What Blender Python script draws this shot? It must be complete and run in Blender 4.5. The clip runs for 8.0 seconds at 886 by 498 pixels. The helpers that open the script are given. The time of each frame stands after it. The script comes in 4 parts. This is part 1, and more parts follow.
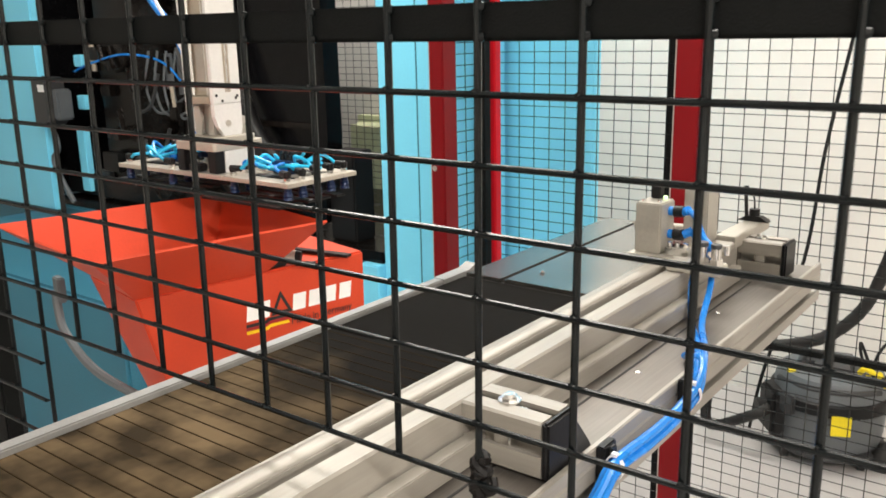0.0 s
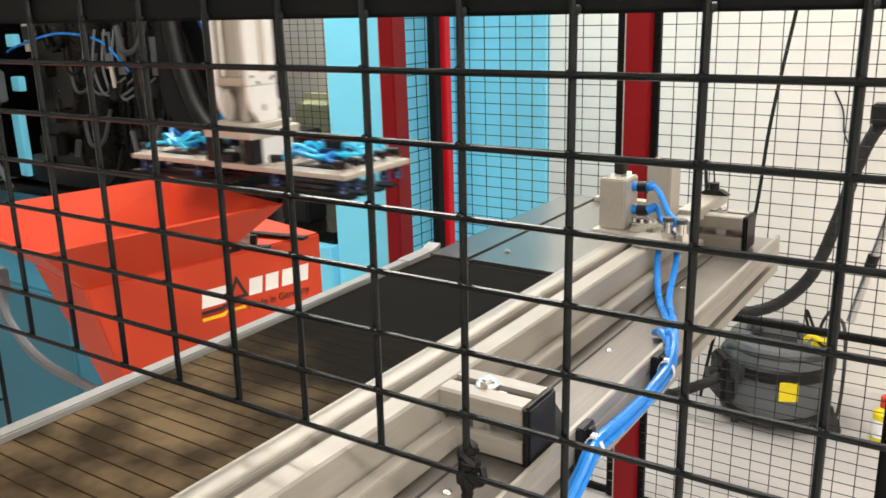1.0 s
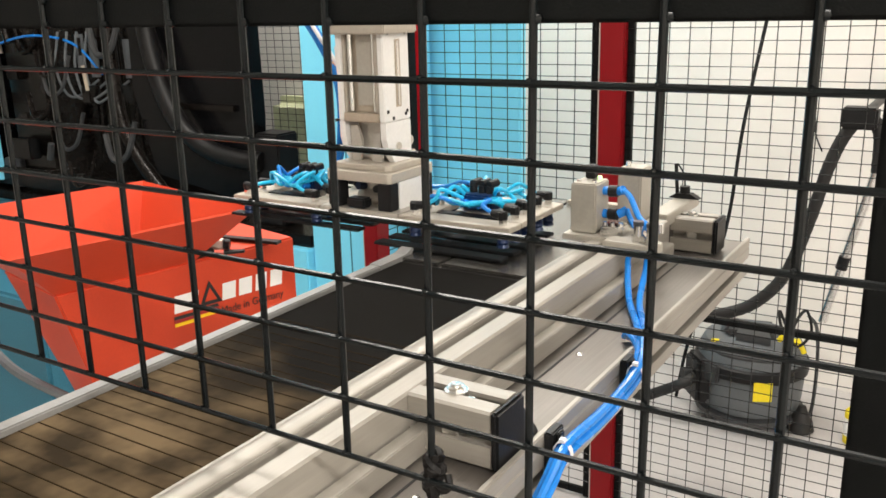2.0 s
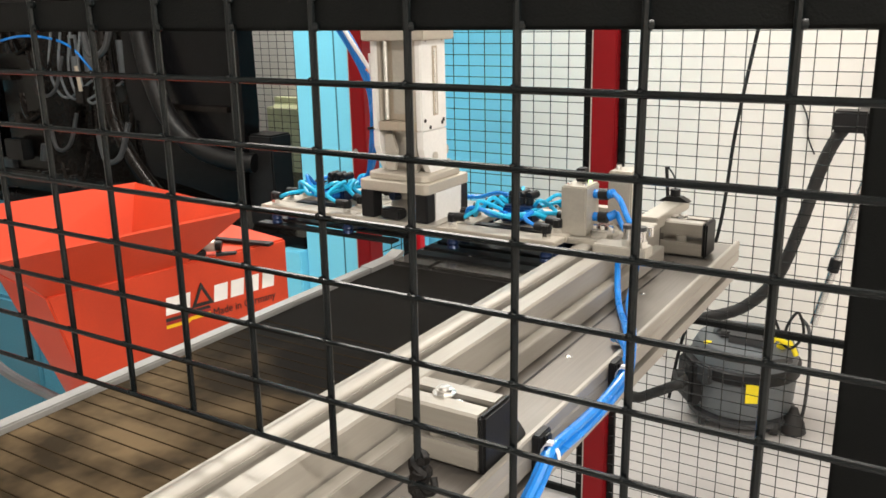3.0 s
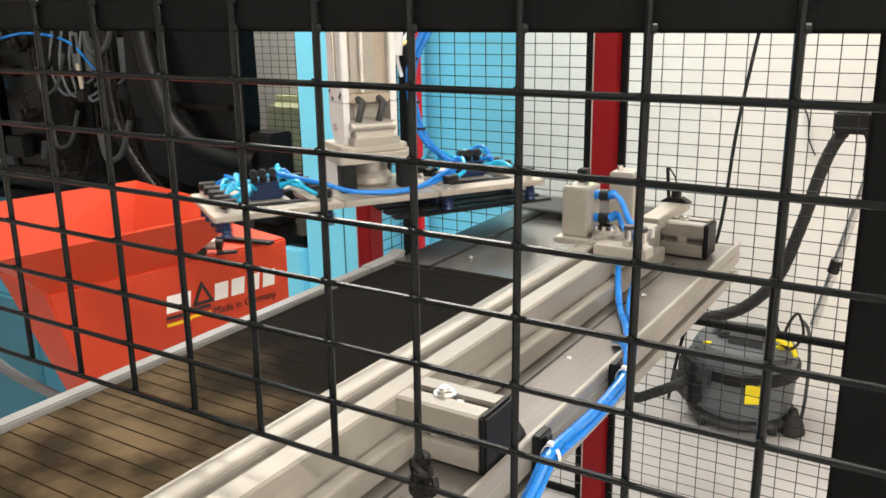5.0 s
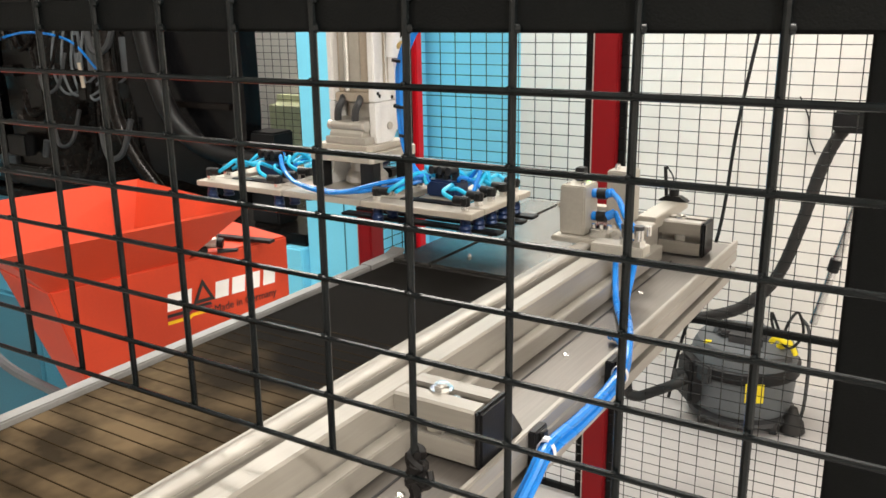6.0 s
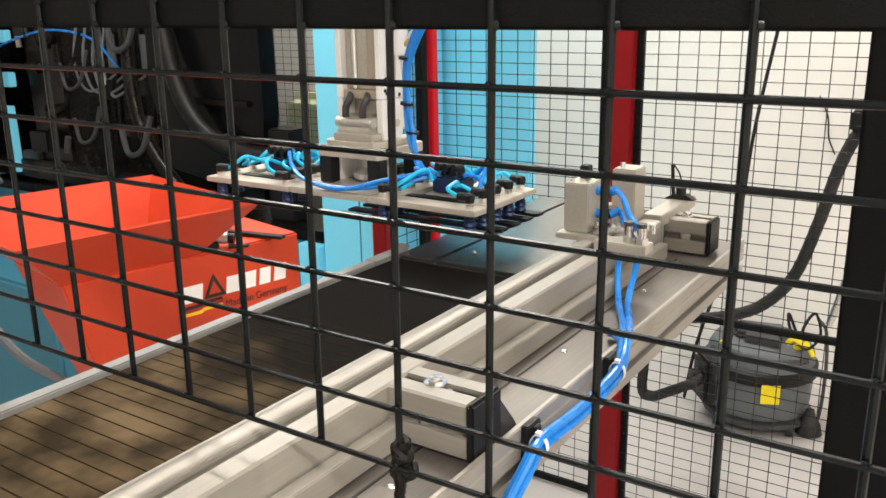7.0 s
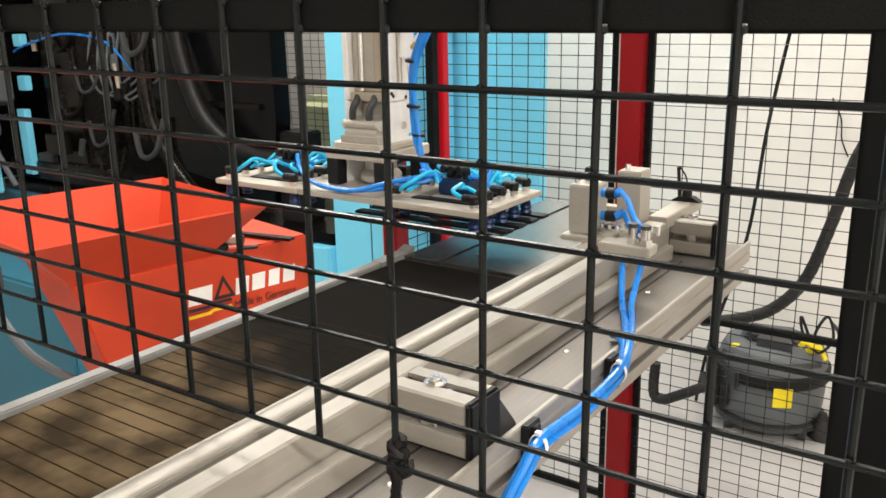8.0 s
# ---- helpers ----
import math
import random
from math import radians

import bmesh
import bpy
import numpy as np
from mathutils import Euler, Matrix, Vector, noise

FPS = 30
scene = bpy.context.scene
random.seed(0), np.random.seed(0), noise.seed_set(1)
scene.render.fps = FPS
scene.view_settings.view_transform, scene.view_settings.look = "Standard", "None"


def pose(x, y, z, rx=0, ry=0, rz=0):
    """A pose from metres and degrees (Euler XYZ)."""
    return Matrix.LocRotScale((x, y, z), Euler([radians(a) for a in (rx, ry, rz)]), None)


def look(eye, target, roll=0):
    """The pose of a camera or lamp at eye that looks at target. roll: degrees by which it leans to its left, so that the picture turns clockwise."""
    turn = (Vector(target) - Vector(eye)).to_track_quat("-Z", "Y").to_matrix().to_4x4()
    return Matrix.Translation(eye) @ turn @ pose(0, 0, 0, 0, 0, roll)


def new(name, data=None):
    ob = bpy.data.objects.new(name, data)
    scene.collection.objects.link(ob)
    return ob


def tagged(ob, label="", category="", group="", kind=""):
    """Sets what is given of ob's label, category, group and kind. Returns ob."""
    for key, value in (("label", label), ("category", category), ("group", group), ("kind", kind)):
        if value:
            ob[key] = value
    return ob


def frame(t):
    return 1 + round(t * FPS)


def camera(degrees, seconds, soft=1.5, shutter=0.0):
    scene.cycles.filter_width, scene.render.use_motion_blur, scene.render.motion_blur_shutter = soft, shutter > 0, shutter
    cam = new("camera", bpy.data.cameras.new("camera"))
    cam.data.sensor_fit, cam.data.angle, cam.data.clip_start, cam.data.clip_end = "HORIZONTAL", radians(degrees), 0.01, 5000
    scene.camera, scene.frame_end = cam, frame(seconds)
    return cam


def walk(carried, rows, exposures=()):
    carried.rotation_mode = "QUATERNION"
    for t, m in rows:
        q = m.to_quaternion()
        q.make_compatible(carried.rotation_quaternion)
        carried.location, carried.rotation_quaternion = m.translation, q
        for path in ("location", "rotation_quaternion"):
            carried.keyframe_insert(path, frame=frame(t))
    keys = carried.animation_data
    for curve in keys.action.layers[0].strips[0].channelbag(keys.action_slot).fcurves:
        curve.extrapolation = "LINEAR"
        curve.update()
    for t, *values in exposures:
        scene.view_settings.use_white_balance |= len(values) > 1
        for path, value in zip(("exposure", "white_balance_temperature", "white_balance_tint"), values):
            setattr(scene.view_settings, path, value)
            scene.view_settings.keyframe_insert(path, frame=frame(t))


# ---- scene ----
cam = camera(54.8, 8.0, 1.55, 0.5)
PATH = [
    (0, (0.2156, -0.3020, 1.3465), (-0.9707, 1.2317, 0.8562), -1.27),
    (0.1, (0.2081, -0.2989, 1.3452), (-0.9666, 1.2406, 0.8451), -1.36),
    (0.2, (0.2015, -0.2978, 1.3434), (-0.9584, 1.2514, 0.8387), -1.07),
    (0.3, (0.1971, -0.2982, 1.3433), (-0.9479, 1.2596, 0.8311), -0.90),
    (0.4, (0.1938, -0.2985, 1.3455), (-0.9356, 1.2654, 0.8174), -1.39),
    (0.5, (0.1925, -0.2982, 1.3454), (-0.9284, 1.2702, 0.8127), -1.65),
    (1, (0.1937, -0.2983, 1.3465), (-0.8878, 1.2934, 0.8017), -1.71),
    (1.5, (0.1989, -0.2970, 1.3486), (-0.8584, 1.3114, 0.8054), -1.68),
    (2, (0.1992, -0.2949, 1.3487), (-0.8408, 1.3255, 0.8075), -1.53),
    (3.5, (0.2049, -0.2941, 1.3510), (-0.8241, 1.3345, 0.8136), -1.28),
    (4, (0.2038, -0.2938, 1.3502), (-0.8256, 1.3345, 0.8127), -1.15),
    (4.5, (0.2026, -0.2938, 1.3509), (-0.8265, 1.3340, 0.8110), -1.05),
    (6, (0.2089, -0.2989, 1.3523), (-0.8233, 1.3259, 0.8095), -1.04),
    (6.5, (0.2161, -0.2949, 1.3509), (-0.8335, 1.3179, 0.8057), -0.99),
    (7, (0.2259, -0.2953, 1.3516), (-0.8451, 1.3032, 0.8061), -0.99),
    (7.5, (0.2334, -0.2967, 1.3542), (-0.8501, 1.2956, 0.8151), -1.07),
    (8, (0.2360, -0.2949, 1.3517), (-0.8620, 1.2876, 0.8129), -1.16),
]
walk(cam, [(t, look(eye, target, roll)) for t, eye, target, roll in PATH])

# ---- light ----
world = bpy.data.worlds.new("hall_air")
world.use_nodes = True
world.node_tree.nodes["Background"].inputs[0].default_value = (0.75, 0.8, 0.85, 1)
world.node_tree.nodes["Background"].inputs[1].default_value = 0.04
scene.world = world


def unseen_ceiling_lamp(x, y, z, sx, sy, watts, colour=(1.0, 0.94, 0.865)):
    data = bpy.data.lights.new("unseen_ceiling_lamp", "AREA")
    data.shape, data.size, data.size_y, data.energy, data.color = "RECTANGLE", sx, sy, watts, colour
    ob = new("unseen_ceiling_lamp", data)
    ob.matrix_world = pose(x, y, z)
    return ob


# added lamps out of view, placed and powered to brighten chosen surfaces
for lx, ly, w in ((-0.7, -0.9, 5), (-1.3, 0.9, 38), (-0.35, 0.6, 3), (-0.95, 2.4, 38), (-2.6, 2.55, 34), (-2.4, -0.9, 6), (2.2, 0.5, 30), (2.0, -1.5, 140)):
    unseen_ceiling_lamp(lx, ly, 2.93, 1.2, 0.3, w)


# ---- materials ----
def mat(name, colour, rough=0.5, metal=0.0, var=0.12, scale=12.0, bump=0.0, fine=90.0, stretch=None, dirt=None, dirt_scale=3.0, coat=0.0, spec=0.5):
    """A surface with variation at two scales: broad patches and fine grain."""
    m = bpy.data.materials.new(name)
    m.use_nodes = True
    nt = m.node_tree
    b = nt.nodes["Principled BSDF"]
    b.inputs["Metallic"].default_value = metal
    b.inputs["Specular IOR Level"].default_value = spec
    b.inputs["Coat Weight"].default_value = coat
    tc = nt.nodes.new("ShaderNodeTexCoord")
    mp = nt.nodes.new("ShaderNodeMapping")
    mp.inputs["Scale"].default_value = stretch or (1, 1, 1)
    nt.links.new(tc.outputs["Object"], mp.inputs[0])
    n1, n2 = nt.nodes.new("ShaderNodeTexNoise"), nt.nodes.new("ShaderNodeTexNoise")
    n1.inputs["Scale"].default_value, n2.inputs["Scale"].default_value = scale, fine
    n1.inputs["Detail"].default_value = 4
    for n in (n1, n2):
        nt.links.new(mp.outputs[0], n.inputs["Vector"])
    add = nt.nodes.new("ShaderNodeMath")
    add.operation = "ADD"
    nt.links.new(n1.outputs["Fac"], add.inputs[0])
    nt.links.new(n2.outputs["Fac"], add.inputs[1])
    ramp = nt.nodes.new("ShaderNodeMapRange")
    ramp.inputs["From Min"].default_value, ramp.inputs["From Max"].default_value = 0.65, 1.35
    nt.links.new(add.outputs[0], ramp.inputs[0])
    mix = nt.nodes.new("ShaderNodeMix")
    mix.data_type = "RGBA"
    mix.inputs[6].default_value = (*[c * (1 - var) for c in colour], 1)
    mix.inputs[7].default_value = (*[min(1, c * (1 + var)) for c in colour], 1)
    nt.links.new(ramp.outputs[0], mix.inputs[0])
    out = mix.outputs[2]
    if dirt:
        n3 = nt.nodes.new("ShaderNodeTexNoise")
        n3.inputs["Scale"].default_value, n3.inputs["Detail"].default_value = dirt_scale, 6
        nt.links.new(tc.outputs["Object"], n3.inputs["Vector"])
        r3 = nt.nodes.new("ShaderNodeMapRange")
        r3.inputs["From Min"].default_value, r3.inputs["From Max"].default_value = 0.45, 0.7
        nt.links.new(n3.outputs["Fac"], r3.inputs[0])
        mix2 = nt.nodes.new("ShaderNodeMix")
        mix2.data_type = "RGBA"
        mix2.inputs[7].default_value = (*dirt, 1)
        nt.links.new(r3.outputs[0], mix2.inputs[0])
        nt.links.new(out, mix2.inputs[6])
        out = mix2.outputs[2]
    nt.links.new(out, b.inputs["Base Color"])
    rr = nt.nodes.new("ShaderNodeMapRange")
    rr.inputs["To Min"].default_value, rr.inputs["To Max"].default_value = max(0.02, rough - 0.08), min(1, rough + 0.1)
    nt.links.new(n1.outputs["Fac"], rr.inputs[0])
    nt.links.new(rr.outputs[0], b.inputs["Roughness"])
    if bump:
        bp = nt.nodes.new("ShaderNodeBump")
        bp.inputs["Strength"].default_value, bp.inputs["Distance"].default_value = bump, 0.001
        nt.links.new(n2.outputs["Fac"], bp.inputs["Height"])
        nt.links.new(bp.outputs[0], b.inputs["Normal"])
    return m


M_WIRE = mat("black_powder_coat", (0.004, 0.0055, 0.006), 0.22, 0, 0.2, 40, 0.08, 900, spec=0.24)
M_FRAME = mat("charcoal_powder_coat", (0.0045, 0.005, 0.005), 0.5, 0, 0.15, 25, 0.2, 900, spec=0.11)
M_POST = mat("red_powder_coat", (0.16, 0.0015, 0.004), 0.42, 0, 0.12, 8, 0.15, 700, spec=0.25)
# lit copy of the post red, the brightness put into the colour
M_POSTLIT = mat("red_powder_coat_lit", (0.50, 0.006, 0.014), 0.42, 0, 0.1, 8, 0.15, 700, spec=0.25)
M_ALU = mat("clear_anodised_aluminium", (0.31, 0.288, 0.252), 0.40, 0.22, 0.08, 9, 0.06, 400, (1, 0.06, 1))
M_ALUX = mat("anodised_aluminium_crosswise", (0.31, 0.288, 0.252), 0.40, 0.22, 0.08, 9, 0.06, 400, (0.06, 1, 1))
M_MILL = mat("milled_aluminium", (0.50, 0.47, 0.42), 0.35, 0.5, 0.08, 20, 0.1, 300)
M_STEEL = mat("brushed_stainless", (0.165, 0.15, 0.135), 0.34, 0.6, 0.16, 6, 0.08, 500, (1, 0.03, 1), (0.13, 0.115, 0.10), 9)
M_TABLE = mat("polished_stainless", (0.24, 0.23, 0.215), 0.24, 0.9, 0.1, 5, 0.04, 500, (1, 0.05, 1), (0.19, 0.175, 0.16), 8)
M_CHROME = mat("zinc_bolt", (0.75, 0.74, 0.72), 0.18, 1.0, 0.1, 60)
M_BLACK = mat("black_plastic", (0.010, 0.010, 0.0105), 0.42, 0, 0.2, 30, 0.1, 500, spec=0.22)
M_RUBBER = mat("black_rubber", (0.009, 0.0085, 0.008), 0.6, 0, 0.25, 20, 0.2, 300)
M_TAPE = mat("crumpled_black_tape", (0.005, 0.0042, 0.0038), 0.5, 0, 0.3, 60, 0.3, 400, spec=0.15)
M_STRIP = mat("black_moulded_strip", (0.008, 0.0085, 0.009), 0.4, 0, 0.2, 25, spec=0.22)
M_ORANGE = mat("orange_red_enamel", (0.60, 0.057, 0.018), 0.45, 0, 0.06, 5, 0.05, 250, None, (0.53, 0.048, 0.016), 4, spec=0.3)
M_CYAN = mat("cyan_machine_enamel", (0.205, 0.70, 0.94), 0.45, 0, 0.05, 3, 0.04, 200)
# darker take on the cyan: the machine's lower parts carry their shade as colour
M_TEAL = mat("shade_toned_teal", (0.035, 0.17, 0.25), 0.5, 0, 0.15, 3, 0.05, 200)
M_BLUETUBE = mat("blue_air_tube", (0.010, 0.195, 0.64), 0.25, 0, 0.1, 30)
M_CYANTUBE = mat("light_blue_air_tube", (0.012, 0.42, 0.70), 0.28, 0, 0.1, 30)
M_BLUEBLK = mat("blue_anodised_block", (0.005, 0.020, 0.075), 0.3, 0.2, 0.15, 30)
M_WHITE = mat("white_paint", (0.80, 0.78, 0.74), 0.5, 0, 0.04, 10)
M_WHITEMETAL = mat("white_cast_metal", (0.76, 0.75, 0.73), 0.4, 0.1, 0.05, 15, 0.05, 300)
M_TAUPE = mat("taupe_anodised_profile", (0.42, 0.36, 0.285), 0.4, 0.3, 0.08, 18, 0.05, 300)
M_BEIGE = mat("beige_anodised_plate", (0.44, 0.40, 0.34), 0.45, 0.3, 0.06, 18, 0.05, 300)
M_WALL = mat("off_white_wall", (0.80, 0.76, 0.71), 0.85, 0, 0.03, 2, 0.1, 120, None, (0.72, 0.69, 0.65), 1.2)
M_FLOOR = mat("pale_grey_floor_coating", (0.43, 0.415, 0.405), 0.42, 0, 0.05, 3, 0.05, 90, None, (0.35, 0.335, 0.33), 2.0)
M_CEIL = mat("white_ceiling", (0.8, 0.8, 0.78), 0.9, 0, 0.03, 2)
M_DARK = mat("near_black_gloss", (0.009, 0.007, 0.006), 0.24, 0.2, 0.6, 9, 0.3, 60, spec=0.22)
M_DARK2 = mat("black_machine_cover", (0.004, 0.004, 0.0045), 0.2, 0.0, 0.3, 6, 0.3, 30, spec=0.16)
M_HOSE = mat("glossy_grey_rubber_hose", (0.006, 0.0056, 0.0056), 0.42, 0, 0.3, 10, 0.2, 80, spec=0.25)
M_STOP = mat("grey_taupe_cast_aluminium", (0.41, 0.385, 0.335), 0.38, 0.35, 0.07, 18, 0.08, 300)
M_RIM = mat("satin_white_rim", (0.24, 0.236, 0.23), 0.45, 0.2, 0.05, 14, 0.05, 300)
M_SEAMBROWN = mat("brown_belt_seam", (0.027, 0.019, 0.011), 0.9, 0, 0.3, 40, spec=0.0)
M_GREYV = mat("grey_plastic", (0.10, 0.11, 0.118), 0.5, 0, 0.12, 14, 0.1, 300)
M_GREYD = mat("dark_grey_plastic", (0.035, 0.036, 0.038), 0.5, 0, 0.15, 14, 0.1, 300)
M_YELLOW = mat("yellow_label", (0.85, 0.68, 0.01), 0.5, 0, 0.05, 20)
M_GOLD = mat("gold_print", (0.95, 0.60, 0.0), 0.5, 0, 0.05, 20)
M_REDPRINT = mat("dark_red_print", (0.35, 0.01, 0.01), 0.5, 0, 0.05, 20)
M_PRINTW = mat("white_print", (0.9, 0.9, 0.88), 0.5, 0, 0.03, 20)
M_PRINTB = mat("black_print", (0.012, 0.010, 0.010), 0.5, 0, 0.1, 20)
M_TIE = mat("white_cable_tie", (0.75, 0.76, 0.78), 0.4, 0, 0.05, 20)
M_SACK = mat("pale_sack_paper", (0.68, 0.70, 0.46), 0.8, 0, 0.12, 8, 0.2, 60)
M_BRASS = mat("brass_fitting", (0.62, 0.45, 0.18), 0.3, 0.9, 0.1, 40)
M_GLOW = bpy.data.materials.new("green_indicator")
M_GLOW.use_nodes = True
M_GLOW.node_tree.nodes["Principled BSDF"].inputs["Emission Color"].default_value = (0.45, 1.0, 0.2, 1)
M_GLOW.node_tree.nodes["Principled BSDF"].inputs["Emission Strength"].default_value = 1.2
M_LAMP = bpy.data.materials.new("lamp_diffuser")
M_LAMP.use_nodes = True
M_LAMP.node_tree.nodes["Principled BSDF"].inputs["Emission Color"].default_value = (1, 0.95, 0.87, 1)
M_LAMP.node_tree.nodes["Principled BSDF"].inputs["Emission Strength"].default_value = 6

# belt: black weave, mottled brown sheen of light painted on the near stretch
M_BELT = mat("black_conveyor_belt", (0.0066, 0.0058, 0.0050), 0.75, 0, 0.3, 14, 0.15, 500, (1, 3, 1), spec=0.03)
_nt = M_BELT.node_tree
_b = _nt.nodes["Principled BSDF"]
_old = _b.inputs["Base Color"].links[0].from_socket
_tc = _nt.nodes.new("ShaderNodeTexCoord")
_sep = _nt.nodes.new("ShaderNodeSeparateXYZ")
_nt.links.new(_tc.outputs["Object"], _sep.inputs[0])
_no = _nt.nodes.new("ShaderNodeTexNoise")
_no.inputs["Scale"].default_value, _no.inputs["Detail"].default_value = 13, 6
_nt.links.new(_tc.outputs["Object"], _no.inputs["Vector"])
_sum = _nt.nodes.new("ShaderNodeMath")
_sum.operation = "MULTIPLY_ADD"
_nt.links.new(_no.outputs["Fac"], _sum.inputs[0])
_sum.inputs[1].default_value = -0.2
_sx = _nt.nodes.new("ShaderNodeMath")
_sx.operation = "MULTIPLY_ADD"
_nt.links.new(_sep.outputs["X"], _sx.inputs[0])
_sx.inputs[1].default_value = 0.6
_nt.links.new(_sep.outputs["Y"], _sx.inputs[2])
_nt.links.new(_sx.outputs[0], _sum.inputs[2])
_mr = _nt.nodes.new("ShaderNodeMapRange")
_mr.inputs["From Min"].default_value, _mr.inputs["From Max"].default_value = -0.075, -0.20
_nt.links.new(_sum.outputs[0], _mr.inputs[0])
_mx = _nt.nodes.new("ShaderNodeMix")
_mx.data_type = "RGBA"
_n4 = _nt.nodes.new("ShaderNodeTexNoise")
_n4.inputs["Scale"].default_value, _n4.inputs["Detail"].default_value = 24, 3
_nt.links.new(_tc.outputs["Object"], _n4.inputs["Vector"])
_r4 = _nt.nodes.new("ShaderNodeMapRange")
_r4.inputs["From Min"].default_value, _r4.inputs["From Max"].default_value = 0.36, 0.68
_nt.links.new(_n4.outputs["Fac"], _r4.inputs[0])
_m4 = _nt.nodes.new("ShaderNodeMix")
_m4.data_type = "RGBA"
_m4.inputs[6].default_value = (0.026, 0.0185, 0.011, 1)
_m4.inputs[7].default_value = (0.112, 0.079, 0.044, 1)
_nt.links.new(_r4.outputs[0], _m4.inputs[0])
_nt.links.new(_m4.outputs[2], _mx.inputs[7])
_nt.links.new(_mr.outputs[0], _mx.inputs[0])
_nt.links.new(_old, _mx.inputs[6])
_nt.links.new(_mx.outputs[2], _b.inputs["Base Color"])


# ---- mesh helpers ----
def to_mesh(bm, name, material, smooth=False):
    me = bpy.data.meshes.new(name)
    bmesh.ops.recalc_face_normals(bm, faces=bm.faces)
    bm.to_mesh(me)
    bm.free()
    me.materials.append(material)
    if smooth:
        for p in me.polygons:
            p.use_smooth = True
        me.set_sharp_from_angle(angle=radians(40))
    return me


def part(name, bm, material, parent=None, label="", smooth=False, m=None):
    ob = new(name, to_mesh(bm, name, material, smooth))
    if m is not None:
        ob.matrix_basis = m
    ob.parent = parent
    if label:
        tagged(ob, label)
    return ob


def thing(name, label, category, m=None, group="", kind=""):
    ob = new(name)
    ob.empty_display_size = 0.05
    if m is not None:
        ob.matrix_basis = m
    return tagged(ob, label, category, group, kind)


def box(x0, x1, y0, y1, z0, z1, bevel=0.0, bm=None, seg=2):
    own = bm is None
    bm = bm or bmesh.new()
    vs = [bm.verts.new((x, y, z)) for x in (x0, x1) for y in (y0, y1) for z in (z0, z1)]
    fs = [bm.faces.new([vs[i] for i in q]) for q in ((0, 1, 3, 2), (4, 6, 7, 5), (0, 4, 5, 1), (2, 3, 7, 6), (0, 2, 6, 4), (1, 5, 7, 3))]
    if bevel:
        es = list({e for f in fs for e in f.edges})
        bmesh.ops.bevel(bm, geom=es, offset=bevel, segments=seg, affect="EDGES", clamp_overlap=True)
    return bm


def rod(p0, p1, r, seg=10, bm=None, r2=None):
    bm = bm or bmesh.new()
    a, b = Vector(p0), Vector(p1)
    q = (b - a).to_track_quat("Z", "Y").to_matrix()
    rings = []
    for c, rad in ((a, r), (b, r if r2 is None else r2)):
        rings.append([bm.verts.new(c + q @ Vector((rad * math.cos(2 * math.pi * i / seg), rad * math.sin(2 * math.pi * i / seg), 0))) for i in range(seg)])
    for i in range(seg):
        j = (i + 1) % seg
        bm.faces.new((rings[0][i], rings[0][j], rings[1][j], rings[1][i]))
    bm.faces.new(rings[0][::-1])
    bm.faces.new(rings[1])
    return bm


def curve_points(pts, n=8):
    pts = [Vector(p) for p in pts]
    ext = [2 * pts[0] - pts[1], *pts, 2 * pts[-1] - pts[-2]]
    out = []
    for i in range(1, len(ext) - 2):
        p0, p1, p2, p3 = ext[i - 1 : i + 3]
        for k in range(n):
            t = k / n
            out.append(0.5 * ((2 * p1) + (p2 - p0) * t + (2 * p0 - 5 * p1 + 4 * p2 - p3) * t * t + (3 * p1 - p0 - 3 * p2 + p3) * t**3))
    return out + [pts[-1]]


def tube(pts, r, seg=8, n=8, bm=None, ribs=0.0):
    bm = bm or bmesh.new()
    line = curve_points(pts, n) if n > 1 else [Vector(p) for p in pts]
    rings, side = [], None
    for i, p in enumerate(line):
        d = (line[min(i + 1, len(line) - 1)] - line[max(i - 1, 0)]).normalized()
        if side is None:
            side = d.orthogonal().normalized()
        side = (side - d * side.dot(d)).normalized()
        up = d.cross(side)
        rad = r * (1 + (ribs if i % 2 else 0))
        rings.append([bm.verts.new(p + rad * (math.cos(2 * math.pi * k / seg) * side + math.sin(2 * math.pi * k / seg) * up)) for k in range(seg)])
    for a, b in zip(rings, rings[1:]):
        for k in range(seg):
            j = (k + 1) % seg
            bm.faces.new((a[k], a[j], b[j], b[k]))
    bm.faces.new(rings[0][::-1])
    bm.faces.new(rings[-1])
    return bm


def prism(poly, h0, h1, axis="z", bm=None):
    """A polygon pulled out along an axis; poly holds the two other coordinates in cyclic order."""
    bm = bm or bmesh.new()
    put = {"z": lambda u, v, h: (u, v, h), "y": lambda u, v, h: (u, h, v), "x": lambda u, v, h: (h, u, v)}[axis]
    a = [bm.verts.new(put(u, v, h0)) for u, v in poly]
    b = [bm.verts.new(put(u, v, h1)) for u, v in poly]
    for i in range(len(poly)):
        j = (i + 1) % len(poly)
        bm.faces.new((a[i], a[j], b[j], b[i]))
    bm.faces.new(a[::-1])
    bm.faces.new(b)
    return bm


